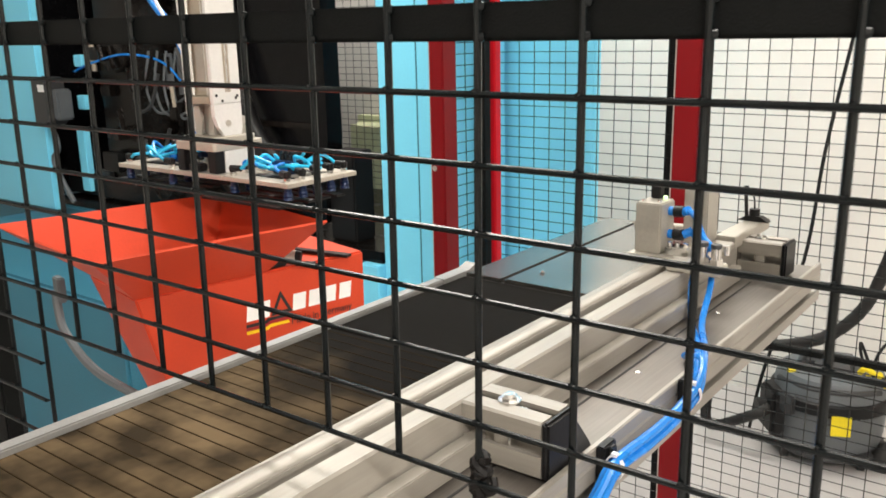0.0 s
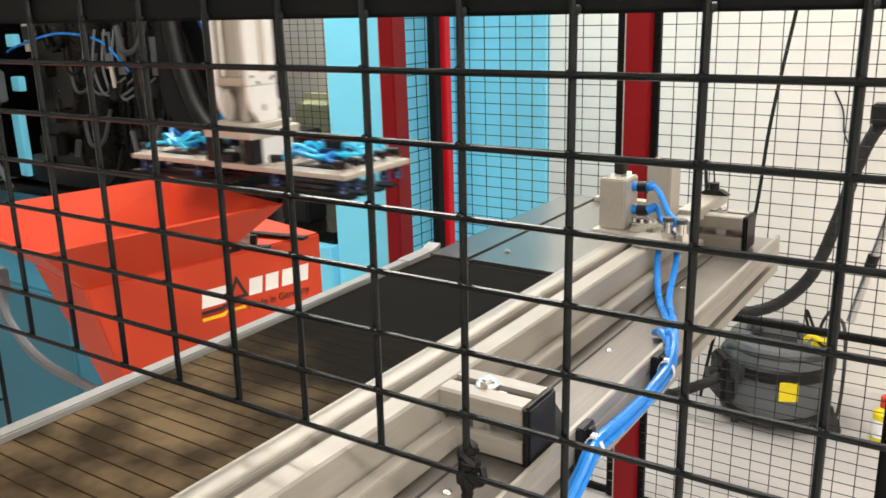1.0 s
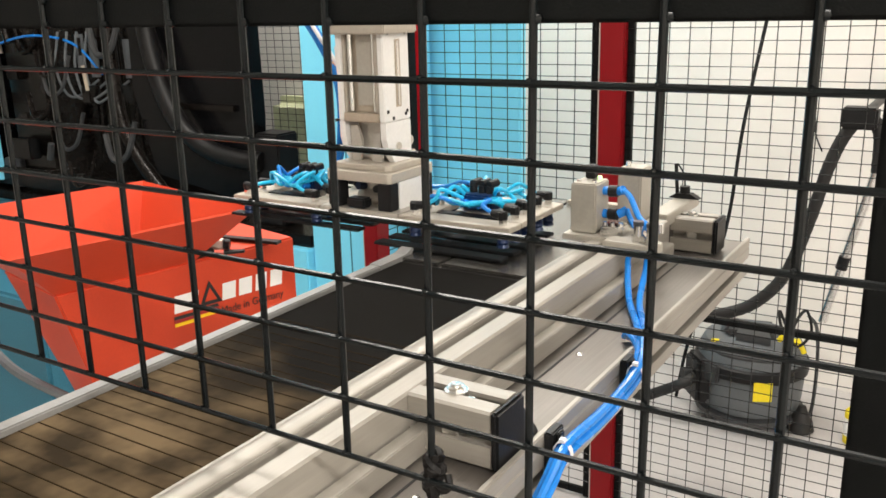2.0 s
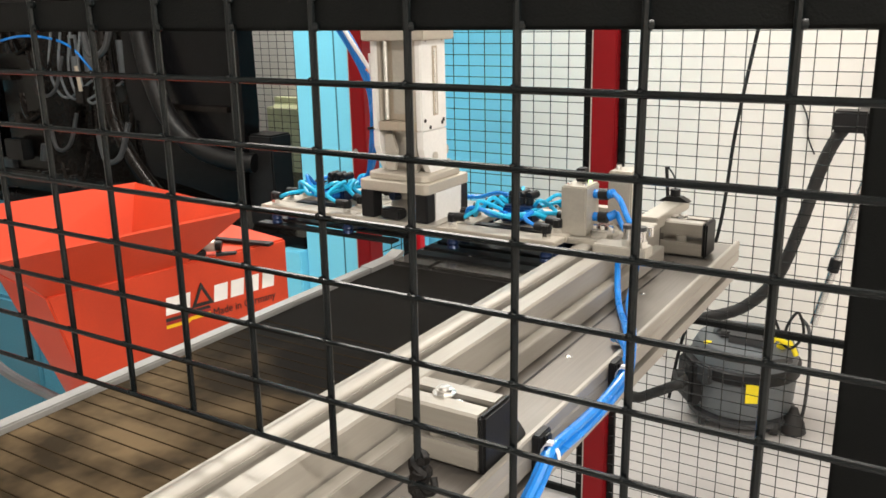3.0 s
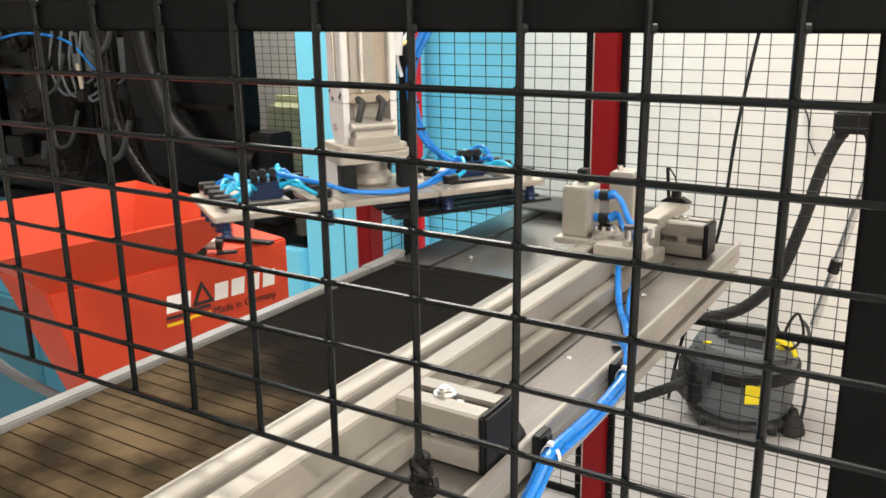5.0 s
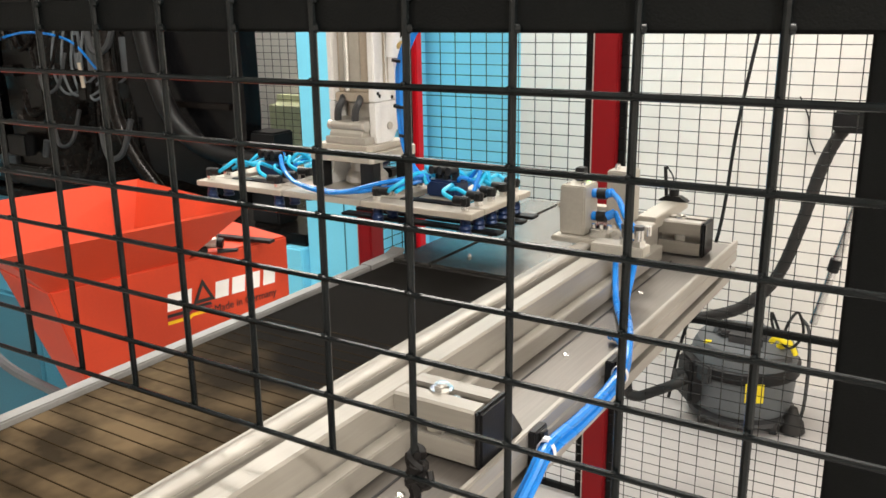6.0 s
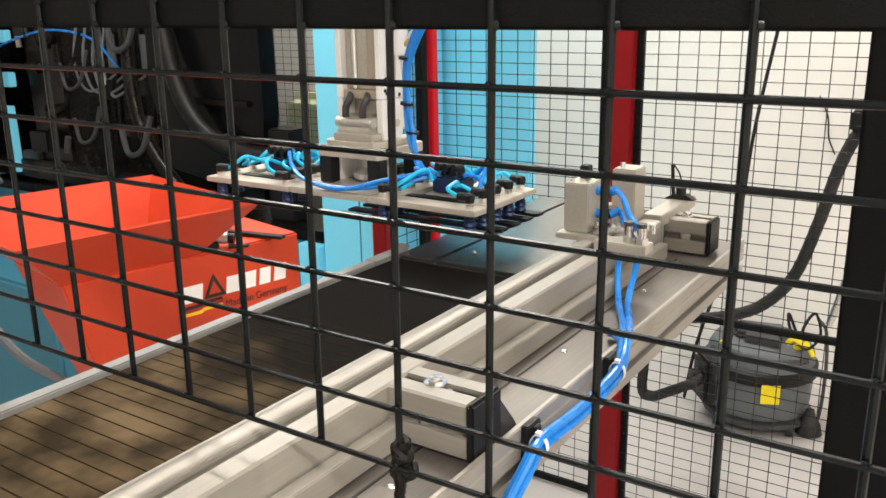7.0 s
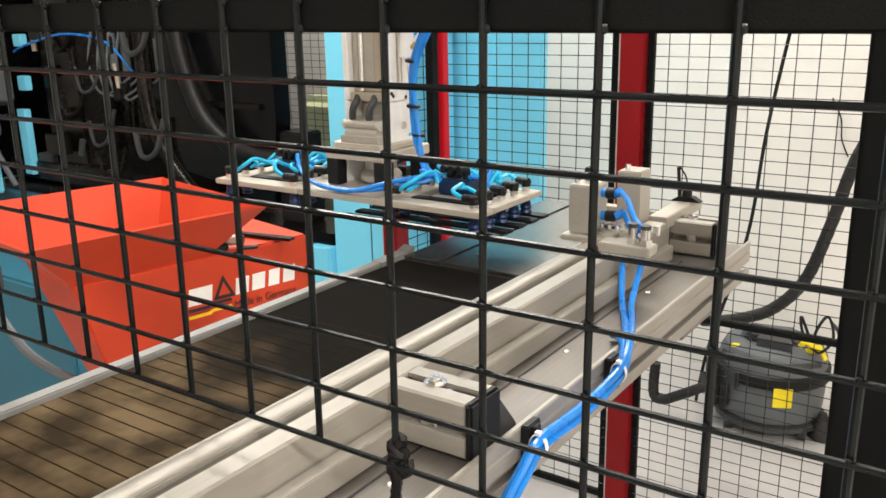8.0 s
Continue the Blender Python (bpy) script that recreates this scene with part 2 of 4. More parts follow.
def slot_section(u0, u1, v0, v1, sides="urdl", w=0.0082, lip=0.003, deep=0.0115, r=0.0016):
    """The outline of a slotted extrusion profile, with a T slot on each side named."""
    cu, cv = (u0 + u1) / 2, (v0 + v1) / 2
    h, k = w / 2, w * 0.95
    def slot(side):
        pts = [(-h, 0), (-h, lip), (-k, lip), (-k, deep - 0.003), (-h * 0.8, deep), (h * 0.8, deep), (k, deep - 0.003), (k, lip), (h, lip), (h, 0)]
        if side == "d":
            return [(cu + a, v0 + b) for a, b in pts]
        if side == "r":
            return [(u1 - b, cv + a) for a, b in pts]
        if side == "u":
            return [(cu - a, v1 - b) for a, b in pts]
        return [(u0 + b, cv - a) for a, b in pts]
    out = []
    for side, corner in (("d", [(u1 - r, v0), (u1, v0 + r)]), ("r", [(u1, v1 - r), (u1 - r, v1)]), ("u", [(u0 + r, v1), (u0, v1 - r)]), ("l", [(u0, v0 + r), (u0 + r, v0)])):
        if side in sides:
            out += slot(side)
        out += corner
    return out


def hexbolt(x, y, z, r=0.006, h=0.005, parent=None, material=None, name="bolt"):
    bm = rod((x, y, z), (x, y, z + h * 0.3), r * 1.5, 14)
    rod((x, y, z + h * 0.3), (x, y, z + h), r, 6, bm)
    rod((x, y, z + h), (x, y, z + h * 1.5), r * 0.55, 8, bm)
    return part(name, bm, material or M_CHROME, parent)


def quad_plate(corners, thick, bm=None):
    """A flat sheet of given corners, thickened against its normal."""
    bm = bm or bmesh.new()
    c = [Vector(p) for p in corners]
    n = (c[1] - c[0]).cross(c[2] - c[0]).normalized() * thick
    a, b = [bm.verts.new(p) for p in c], [bm.verts.new(p - n) for p in c]
    for i in range(len(c)):
        j = (i + 1) % len(c)
        bm.faces.new((a[i], b[i], b[j], a[j]))
    bm.faces.new(a)
    bm.faces.new(b[::-1])
    return bm

# ---- structure ----
def structure(name, bm, material, label):
    return tagged(part(name, bm, material), label, name.split("_")[0], kind="structure")


structure("floor", box(-6, 3, -3.4, 2.95, -0.16, -0.06), M_FLOOR, "pale grey coated workshop floor")
structure("wall_north", box(-6, 3, 2.95, 3.1, -0.06, 3.0), M_WALL, "off-white painted workshop wall")
structure("wall_south", box(-6, 3, -3.55, -3.4, -0.06, 3.0), M_WALL, "off-white painted workshop wall")
structure("wall_west", box(-6.15, -6, -3.4, 2.95, -0.06, 3.0), M_WALL, "off-white painted workshop wall")
structure("wall_east", box(3, 3.15, -3.4, 2.95, -0.06, 3.0), M_WALL, "off-white painted workshop wall")
structure("ceiling", box(-6.15, 3.15, -3.55, 3.1, 3.0, 3.15), M_CEIL, "white painted workshop ceiling")
# housings for the added lamps, likewise out of view
for lx, ly in ((-0.7, -0.9), (-1.3, 0.9), (-0.35, 0.6), (-0.95, 2.4), (-2.6, 2.55), (-2.4, -0.9), (2.2, 0.5), (2.0, -1.5)):
    lt = thing("unseen_ceiling_light", "added long white ceiling light with a frosted diffuser, out of view", "lamp", pose(lx, ly, 2.95), "ceiling lights")
    part("housing", box(-0.62, 0.62, -0.17, 0.17, 0.0, 0.05, 0.004), M_WHITE, lt)
    part("diffuser", box(-0.6, 0.6, -0.15, 0.15, -0.012, -0.004, 0.002), M_LAMP, lt, "glowing frosted diffuser")

# ---- the wire fence before the camera ----
PITCH_X, PITCH_Z, ROW0 = 0.0498, 0.0305, 1.35
FX0, FX1 = -0.51, 0.49


def wire_mesh(length, r, name):
    return to_mesh(rod((0, 0, 0), (0, 0, length), r, 8), name, M_WIRE, True)


def fence_wire(me, parent, m):
    ob = new("wire", me)
    ob.matrix_basis = m
    ob.parent = parent
    return ob


near_fence = thing("safety_fence", "black powder-coated wire mesh machine fence panel with a cut-out", "fence", pose(0.0007, 0, 1.2512, -0.5, 0.26, 0.57) @ pose(0, 0, -1.25), "safety fence")
part("mid_rail", box(FX0, FX1, 0.0035, 0.0285, 1.3415, 1.3575, 0.0015), M_FRAME, near_fence, "flat dark cross tube")
part("bottom_rail", box(FX0, FX1, 0.0035, 0.0185, 0.1, 0.125, 0.0015), M_FRAME, near_fence)
for x in (FX0, FX1 - 0.025):
    part("foot", box(x, x + 0.025, 0.0037, 0.0287, -0.06, 0.0998, 0.0015), M_FRAME, near_fence)
part("top_rail", box(FX0, FX1, 0.0035, 0.0185, 2.075, 2.1, 0.0015), M_FRAME, near_fence)
part("side_rail", box(FX0, FX0 + 0.025, 0.0037, 0.0183, 0.125, 2.075, 0.0015), M_FRAME, near_fence)
part("side_rail", box(FX1 - 0.025, FX1, 0.0037, 0.0183, 0.125, 2.075, 0.0015), M_FRAME, near_fence)
me_full = wire_mesh(1.98, 0.0018, "wire_upright")
me_cut = wire_mesh(2.09 - 1.14, 0.0018, "wire_upright_short")
for i in range(-4, 15):
    x = (i - 5) * PITCH_X
    if -2 <= i <= 4:
        fence_wire(me_cut, near_fence, pose(x, 0.0017, 1.1352))
    else:
        fence_wire(me_full, near_fence, pose(x, 0.0017, 0.11))
me_h = wire_mesh(FX1 - FX0 - 0.006, 0.0015, "wire_cross")
me_hl = wire_mesh(0.105, 0.0015, "wire_cross_left")
me_hr = wire_mesh(FX1 - 0.003, 0.0015, "wire_cross_right")
for j in range(-23, 41):
    z = ROW0 - j * PITCH_Z
    if z > 2.08 or z < 0.12 or j == 0:
        continue
    if j <= 7:
        fence_wire(me_h, near_fence, pose(FX0 + 0.003, -0.0012, z, 0, 90, 0))
    else:
        fence_wire(me_hl, near_fence, pose(FX0 + 0.003, -0.0012, z, 0, 90, 0))
        fence_wire(me_hr, near_fence, pose(-0.002, -0.0012, z, 0, 90, 0))
# weld beads where uprights meet the mid rail
bm = bmesh.new()
for i in range(-4, 15):
    x = (i - 5) * PITCH_X
    for dz in (1.3433, 1.3558):
        bmesh.ops.create_uvsphere(bm, u_segments=6, v_segments=4, radius=0.0022, matrix=pose(x + 0.0016, 0.0022, dz))
for i in range(-4, 15):
    for j in range(-2, 18):
        if j != 0 and (j <= 7 or i < -2 or i > 4):
            bmesh.ops.create_icosphere(bm, subdivisions=1, radius=0.0013, matrix=pose((i - 5) * PITCH_X, -0.0016, ROW0 - j * PITCH_Z + 0.0012))
tagged(part("weld_bead", bm, M_WIRE, near_fence, smooth=True), kind="stuff")

# twisted tape tied round an upright at the corner of the cut-out
knot = thing("tape_knot", "crumpled black tape knotted round the fence wire", "tape", pose(0.0005, 0.001, 1.1376))
K = 0.78
wound = [(K * 0.0042 * math.cos(k * 1.9) * (1 + 0.25 * math.sin(k * 2.3)), 0.0042 * math.sin(k * 1.9) + 0.001, 0.010 - k * 0.0011 + 0.0022 * math.sin(k * 1.3)) for k in range(17)]
part("knot", tube(wound, 0.0024, 7, 5, None, 0.22), M_TAPE, knot, smooth=True)
bm = tube([(0.0005, 0.001, 0.012), (-0.001, -0.0015, 0.002), (0.001, -0.002, -0.009), (-0.0015, 0.0, -0.02), (0.0005, -0.001, -0.034), (-0.0005, 0.0, -0.06)], 0.0027, 6, 5, None, 0.18)
part("tape_end", bm, M_TAPE, knot, smooth=True)
part("tape_tail", tube([(0.002, -0.002, 0.0), (0.007, -0.003, -0.003), (0.010, -0.002, -0.001), (0.008, 0.0, 0.004)], 0.0018, 6, 5), M_TAPE, knot, smooth=True)

# dark upright beyond the mesh
dpost = thing("fence_post", "black square steel fence post with bolt heads", "post", pose(0.18, 0.385, 0), "safety fence")
dpost_tube = part("post", box(-0.041, 0.04, -0.035, 0.03, -0.06, 2.1, 0.003), M_FRAME, dpost)
part("base_plate", box(-0.06, 0.06, -0.06, 0.05, -0.06, -0.052, 0.002), M_FRAME, dpost)
for z in (0.55,):
    part("bolt", rod((-0.03, -0.035, z), (-0.03, -0.041, z), 0.006, 6), M_BLACK, dpost_tube)

# ---- conveyor ----
conv = thing("conveyor", "belt conveyor with slotted aluminium rails and a black belt", "conveyor", pose(0, 0, 0))
Y0, Y1 = -1.3, 0.715
part("guide_rail", prism(slot_section(-0.1265, -0.0865, 1.078, 1.118, "u"), -1.2, 0.62, "y"), M_ALU, conv, "slotted aluminium profile rail")
bead = [(-0.1263, 1.1182)] + [(-0.1188 - 0.0075 * math.cos(math.pi * k / 8), 1.1184 + 0.0024 * math.sin(math.pi * k / 8)) for k in range(9)] + [(-0.1113, 1.1182)]
part("rail_bead", prism(bead, -1.2, 0.62, "y"), M_ALU, conv, "rounded aluminium bead", True)
part("guard_strip", box(-0.1315, -0.1275, -1.2, 0.52, 1.085, 1.1172, 0.0006), M_ALU, conv, "thin aluminium guard strip")
part("strip_end", box(-0.14, -0.1275, 0.505, 0.52, 1.112, 1.1168, 0.001), M_BEIGE, conv)
part("side_profile", prism(slot_section(-0.048, -0.0165, 1.040, 1.0735, "r"), -1.2, 0.70, "y"), M_ALU, conv, "slotted aluminium side profile")
part("side_lip", box(-0.0210, -0.0165, -1.2, 0.70, 1.0738, 1.0845, 0.0008), M_ALU, conv, "thin upturned lip")
part("side_plate", box(-0.0862, -0.0213, -1.2, 0.70, 1.074, 1.0785), M_STEEL, conv, "brushed stainless side plate")
part("lower_lip", box(-0.0848, -0.0740, -1.2, 0.60, 1.0792, 1.0955, 0.0008), M_ALU, conv)
part("plate_groove", box(-0.0640, -0.0622, -1.2, 0.60, 1.0786, 1.0790), M_RUBBER, conv, "dark joint in the side plate")
part("left_rim", box(-0.3165, -0.304, -1.2, 0.37, 1.06, 1.099, 0.0012), M_RIM, conv, "narrow aluminium side rim")
bm = prism([(0.3705, 1.06), (0.405, 1.078), (0.424, 1.0960), (0.4295, 1.1020), (0.4275, 1.1040), (0.414, 1.0998), (0.3705, 1.0992)], -0.3175, -0.303, "x")
part("rim_end", bm, M_RIM, conv, "rounded rim end")
part("belt", box(-0.3035, -0.132, -1.3, 0.405, 1.088, 1.0942), M_BELT, conv, "black belt with a brown sheen painted on its near stretch")
part("end_roller", rod((-0.303, 0.405, 1.078), (-0.133, 0.405, 1.078), 0.016, 20), M_RUBBER, conv, smooth=True)
# low seams across the belt, brown to match its painted sheen
me_seam = to_mesh(box(-0.3030, -0.1325, -0.0004, 0.0004, 1.0942, 1.0946), "seam", M_SEAMBROWN)
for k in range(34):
    ob = new("seam", me_seam)
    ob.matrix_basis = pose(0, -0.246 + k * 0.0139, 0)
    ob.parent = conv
for x in (-0.28, -0.12):
    for y in (-1.1, 0.1):
        part("leg", prism(slot_section(x - 0.02, x + 0.02, y - 0.02, y + 0.02), -0.06, 1.039, "z"), M_ALU, conv)
part("under_tray", box(-0.30, -0.04, -1.2, 0.68, 1.03, 1.045), M_STEEL, conv)

# stainless table past the belt's end
tbl = thing("transfer_table", "polished stainless table plate behind the belt", "table plate", pose(0, 0, 0))
part("plate", box(-0.255, -0.132, 0.4075, 0.735, 1.0925, 1.0975, 0.0008), M_TABLE, tbl)
part("plate", box(-0.303, -0.2585, 0.4075, 0.735, 1.0925, 1.0980, 0.0008), M_TABLE, tbl, "narrow polished plate")
part("gap_plate", box(-0.252, -0.134, 0.4080, 0.432, 1.0977, 1.0985, 0.0002), M_TABLE, tbl)
part("back_strip", box(-0.253, -0.15, 0.712, 0.728, 1.0978, 1.1035, 0.0008), M_BEIGE, tbl, "beige end strip")
hexbolt(-0.244, 0.718, 1.1035, 0.0035, 0.003, tbl)
hexbolt(-0.235, 0.452, 1.0985, 0.0022, 0.0015, tbl)
part("support", box(-0.295, -0.15, 0.45, 0.49, 1.045, 1.092, 0.001), M_ALU, tbl)


tray = thing("collecting_tray", "shallow grey sheet-metal tray hooked on the table's end", "tray", pose(0, 0, 0))
part("tray_floor", box(-0.302, -0.104, 0.737, 0.90, 0.930, 0.933), M_STEEL, tray)
part("tray_wall", box(-0.302, -0.104, 0.737, 0.7385, 0.9332, 1.092), M_STEEL, tray)
part("tray_wall", box(-0.302, -0.104, 0.8985, 0.90, 0.9332, 0.955), M_STEEL, tray)
part("tray_side", box(-0.303, -0.302, 0.737, 0.90, 0.930, 0.955), M_STEEL, tray)
part("tray_side", box(-0.104, -0.103, 0.737, 0.90, 0.930, 0.955), M_STEEL, tray)


# cross bars clamped on the conveyor's side
def cross_bar(y, x0, x1):
    th = thing("clamp_bar", "short slotted aluminium bar with a black end cap", "profile bar", pose(0, y, 0), "clamp bars")
    prof = part("profile", prism(slot_section(-0.0175, 0.0175, 1.0805, 1.1185, "ulr"), x0, x1, "x"), M_ALUX, th)
    part("end_cap", box(x1 + 0.0003, x1 + 0.0055, -0.018, 0.018, 1.080, 1.119, 0.0018), M_BLACK, th, "black plastic end cap")
    bm = rod(((x0 + x1) / 2 - 0.004, 0, 1.1186), ((x0 + x1) / 2 - 0.004, 0, 1.1196), 0.0076, 18)
    rod(((x0 + x1) / 2 - 0.004, 0, 1.1196), ((x0 + x1) / 2 - 0.004, 0, 1.1222), 0.0054, 6, bm)
    rod(((x0 + x1) / 2 - 0.004, 0, 1.1222), ((x0 + x1) / 2 - 0.004, 0, 1.1236), 0.0034, 10, bm)
    part("bolt", bm, M_CHROME, prof, "bright zinc bolt")
    bm = rod(((x0 + x1) / 2 + 0.006, 0, 1.109), ((x0 + x1) / 2 + 0.006, 0, 1.1165), 0.0036, 6)
    part("nut", bm, M_CHROME, prof)
    part("slot_nut", box((x0 + x1) / 2 - 0.006, (x0 + x1) / 2 + 0.006, -0.0160, -0.0120, 1.0955, 1.1035, 0.001), M_CHROME, prof)
    return th


cross_bar(0.1215, -0.0862, -0.0275)
cross_bar(0.640, -0.0862, -0.040)
gus = thing("corner_gusset", "small grey die-cast corner bracket", "bracket", pose(0, 0, 0))
part("gusset", prism([(0.1400, 1.079), (0.166, 1.079), (0.163, 1.084), (0.144, 1.107), (0.1400, 1.107)], -0.040, -0.026, "x"), M_GREYD, gus)
# black clips that hold the air line
for y in (0.163, 0.296):
    cl = thing("hose_clip", "black plastic hose clip on the conveyor's side", "clip", pose(-0.0162, y, 1.063), "hose clips")
    part("foot", box(0.0, 0.006, -0.009, 0.009, -0.006, 0.023, 0.001), M_BLACK, cl)
    part("tongue", box(0.0061, 0.009, -0.004, 0.004, -0.004, 0.022, 0.0008), M_BLACK, cl)
for x, y in ((-0.055, 0.30), (-0.056, 0.48), (-0.052, 0.06)):
    th = thing("rivet", "small bright rivet in the side plate", "rivet", pose(x, y, 1.0786), "rivets")
    bm = bmesh.new()
    bmesh.ops.create_uvsphere(bm, u_segments=10, v_segments=6, radius=0.0032, matrix=Matrix.Diagonal((1, 1, 0.45, 1)))
    part("head", bm, M_CHROME, th, smooth=True)

# air lines along the side
for k, (dx, dz) in enumerate(((0.0, 0.0), (0.0042, -0.003), (0.0, -0.0055), (0.0035, 0.0035))):
    bl = thing("air_hose", "glossy blue pneumatic hose bundled along the conveyor", "hose", pose(0, 0, 0), "blue air hoses")
    top = [(-0.079 + 0.018 * k, 0.473, 1.114), (-0.076 + 0.018 * k, 0.462, 1.106), (-0.062 + 0.010 * k, 0.43, 1.0835), (-0.030 + 0.006 * k, 0.362, 1.0875)] if k < 2 else [(-0.034 + dx, 0.345, 1.0825), (-0.024 + dx, 0.332, 1.089)]
    w = 0.0006 * (k % 2)
    pts = top + [(-0.012 + dx, 0.317, 1.089 + dz), (-0.0055 + dx, 0.290, 1.079 + dz), (-0.0055 + dx, 0.25, 1.073 + dz + w), (-0.0055 + dx, 0.205, 1.074 + dz - w), (-0.0055 + dx, 0.158, 1.076 + dz), (-0.0055 + dx, 0.137, 1.066 + dz), (-0.0075 + dx, 0.11, 1.044 + dz), (-0.010 + dx, 0.05, 0.98 + dz), (-0.014 + dx, -0.05, 0.86 + dz)]
    part("hose", tube(pts, 0.0031, 8, 7), M_BLUETUBE, bl, smooth=True)
for y, z in ((0.287, 1.0768), (0.156, 1.074)):
    ct = thing("cable_tie", "white cable tie round the blue hoses", "cable tie", pose(-0.0035, y, z), "cable ties")
    bm = bmesh.new()
    n = 14
    ring = []
    for s in (-0.0018, 0.0018):
        ring.append([bm.verts.new((0.0066 * math.cos(2 * math.pi * i / n), s, 0.0084 * math.sin(2 * math.pi * i / n))) for i in range(n)])
        ring.append([bm.verts.new((0.0060 * math.cos(2 * math.pi * i / n), s, 0.0078 * math.sin(2 * math.pi * i / n))) for i in range(n)])
    for i in range(n):
        j = (i + 1) % n
        for a, b in ((0, 2), (2, 3), (3, 1), (1, 0)):
            bm.faces.new((ring[a][i], ring[a][j], ring[b][j], ring[b][i]))
    box(-0.002, 0.0015, -0.002, 0.002, 0.0079, 0.0102, 0.0, bm)
    part("strap", bm, M_TIE, ct)

# ---- pneumatic stop at the far end ----
stop = thing("pneumatic_stop", "grey aluminium pneumatic stop cylinder with blue air fittings", "cylinder", pose(0.033, -0.083, 0))
part("base_plate", box(-0.188, -0.130, 0.566, 0.618, 1.1185, 1.1245, 0.001), M_STOP, stop)
cyl = part("cylinder_body", box(-0.183, -0.1555, 0.575, 0.61, 1.1247, 1.176, 0.0014), M_STOP, stop)
for x in (-0.177, -0.161):
    part("cap_screw", rod((x, 0.583, 1.176), (x, 0.583, 1.1785), 0.0024, 8), M_CHROME, cyl)
part("indicator_cap", box(-0.178, -0.168, 0.60, 0.612, 1.1762, 1.190, 0.001), M_BLACK, cyl)
part("indicator_light", rod((-0.163, 0.603, 1.176), (-0.163, 0.603, 1.1795), 0.0024, 8), M_GLOW, cyl, "green glowing indicator")
part("rear_block", box(-0.158, -0.132, 0.640, 0.672, 1.1247, 1.182, 0.0014), M_STOP, stop)
part("cap_screw", rod((-0.150, 0.650, 1.182), (-0.150, 0.650, 1.188), 0.003, 8), M_CHROME, stop)
part("cross_arm", box(-0.1295, -0.108, 0.57, 0.66, 1.1187, 1.126, 0.001), M_STOP, stop)
part("slide_block", box(-0.135, -0.082, 0.543, 0.566, 1.1187, 1.1285, 0.001), M_STOP, stop)
part("arm", box(-0.137, -0.115, 0.68, 0.80, 1.1125, 1.1262, 0.001), M_STOP, stop)
for z, tip in ((1.166, (-0.134, 0.594, 1.169)), (1.142, (-0.132, 0.600, 1.147))):
    elb = part("tee_fitting", rod((-0.1500, 0.597, z), (-0.1405, 0.597, z + 0.0005), 0.0060, 12), M_BLACK, stop, "black push-in tee", True)
    part("collar", rod((-0.1555, 0.597, z), (-0.1502, 0.597, z), 0.0048, 12), M_BLUETUBE, elb, "blue release collar", True)
    part("collar", rod((-0.1403, 0.597, z + 0.0005), tip, 0.0046, 12), M_BLUETUBE, elb, "blue release collar", True)
    part("air_tube", tube([tip, (tip[0] + 0.010, 0.588, z - 0.003), (-0.110, 0.573, z - 0.45 * (z - 1.128)), (-0.096, 0.561, 1.142), (-0.091, 0.556, 1.130)], 0.0030, 8, 6), M_BLUETUBE, stop, smooth=True)
valve = part("valve_block", box(-0.150, -0.126, 0.574, 0.594, 1.1247, 1.1345, 0.0015), M_CHROME, stop, "bright valve block")
for x, y in ((-0.146, 0.578), (-0.138, 0.5775), (-0.130, 0.579)):
    part("valve_screw", rod((x, y, 1.1345), (x, y, 1.1385), 0.0026, 8), M_CHROME, valve, smooth=True)
for x, y in ((-0.103, 0.554), (-0.089, 0.551)):
    pf = part("push_fitting", rod((x, y, 1.1285), (x, y, 1.145), 0.0048, 10), M_CHROME, stop, smooth=True)
    part("fitting_cap", rod((x, y, 1.145), (x, y, 1.149), 0.0052, 10), M_GREYD, pf)
    part("hex", rod((x, y, 1.1285), (x, y, 1.135), 0.0066, 6), M_CHROME, pf)
for x, y in ((-0.14, 0.58), (-0.135, 0.60), (-0.115, 0.60), (-0.10, 0.61)):
    part("clamp_screw", rod((x, y, 1.1245), (x, y, 1.134), 0.004, 10), M_CHROME, stop, smooth=True)
lev = thing("clamp_lever", "black plastic clamping lever on the far bar", "clamp lever", pose(-0.092, 0.690, 1.1265))
part("hub", rod((0, 0, 0), (0, 0, 0.014), 0.006, 12), M_BLACK, lev, smooth=True)
part("foot", prism([(-0.018, 0.0), (0.018, 0.0), (0.008, 0.006), (-0.008, 0.006)], -0.006, 0.006, "y"), M_BLACK, lev)
part("handle", rod((-0.009, 0, 0.004), (-0.012, 0, 0.040), 0.0022, 8), M_BLACK, lev, smooth=True)
part("wire", tube([(0.0, 0, 0.012), (-0.002, 0, 0.028), (-0.010, 0, 0.040)], 0.0011, 6, 5), M_BLACK, lev, smooth=True)

# ---- granulator with its hopper ----
gran = thing("granulator", "orange-red granulator with a flared sheet-metal hopper", "granulator", pose(-0.757, 0.295, 0, 0, 0, -12))
# local: y along the printed face, x outwards from it
TOPZ = 1.017
bm = prism([(0.0, TOPZ), (0.365, TOPZ), (0.362, 0.70), (0.11, 0.62), (0.055, 0.80)], -0.175, 0.0, "x")
for v in bm.verts:
    if v.co.x < -0.1 and v.co.z < 0.99:
        v.co.x += 0.09
bmesh.ops.bevel(bm, geom=list(bm.edges), offset=0.003, segments=2, affect="EDGES")
hous = part("housing", bm, M_ORANGE, gran, "orange-red enamelled housing")
RIM = 1.10
outer = [(0.105, -0.080), (0.105, 0.235), (-0.205, 0.235), (-0.215, -0.105)]
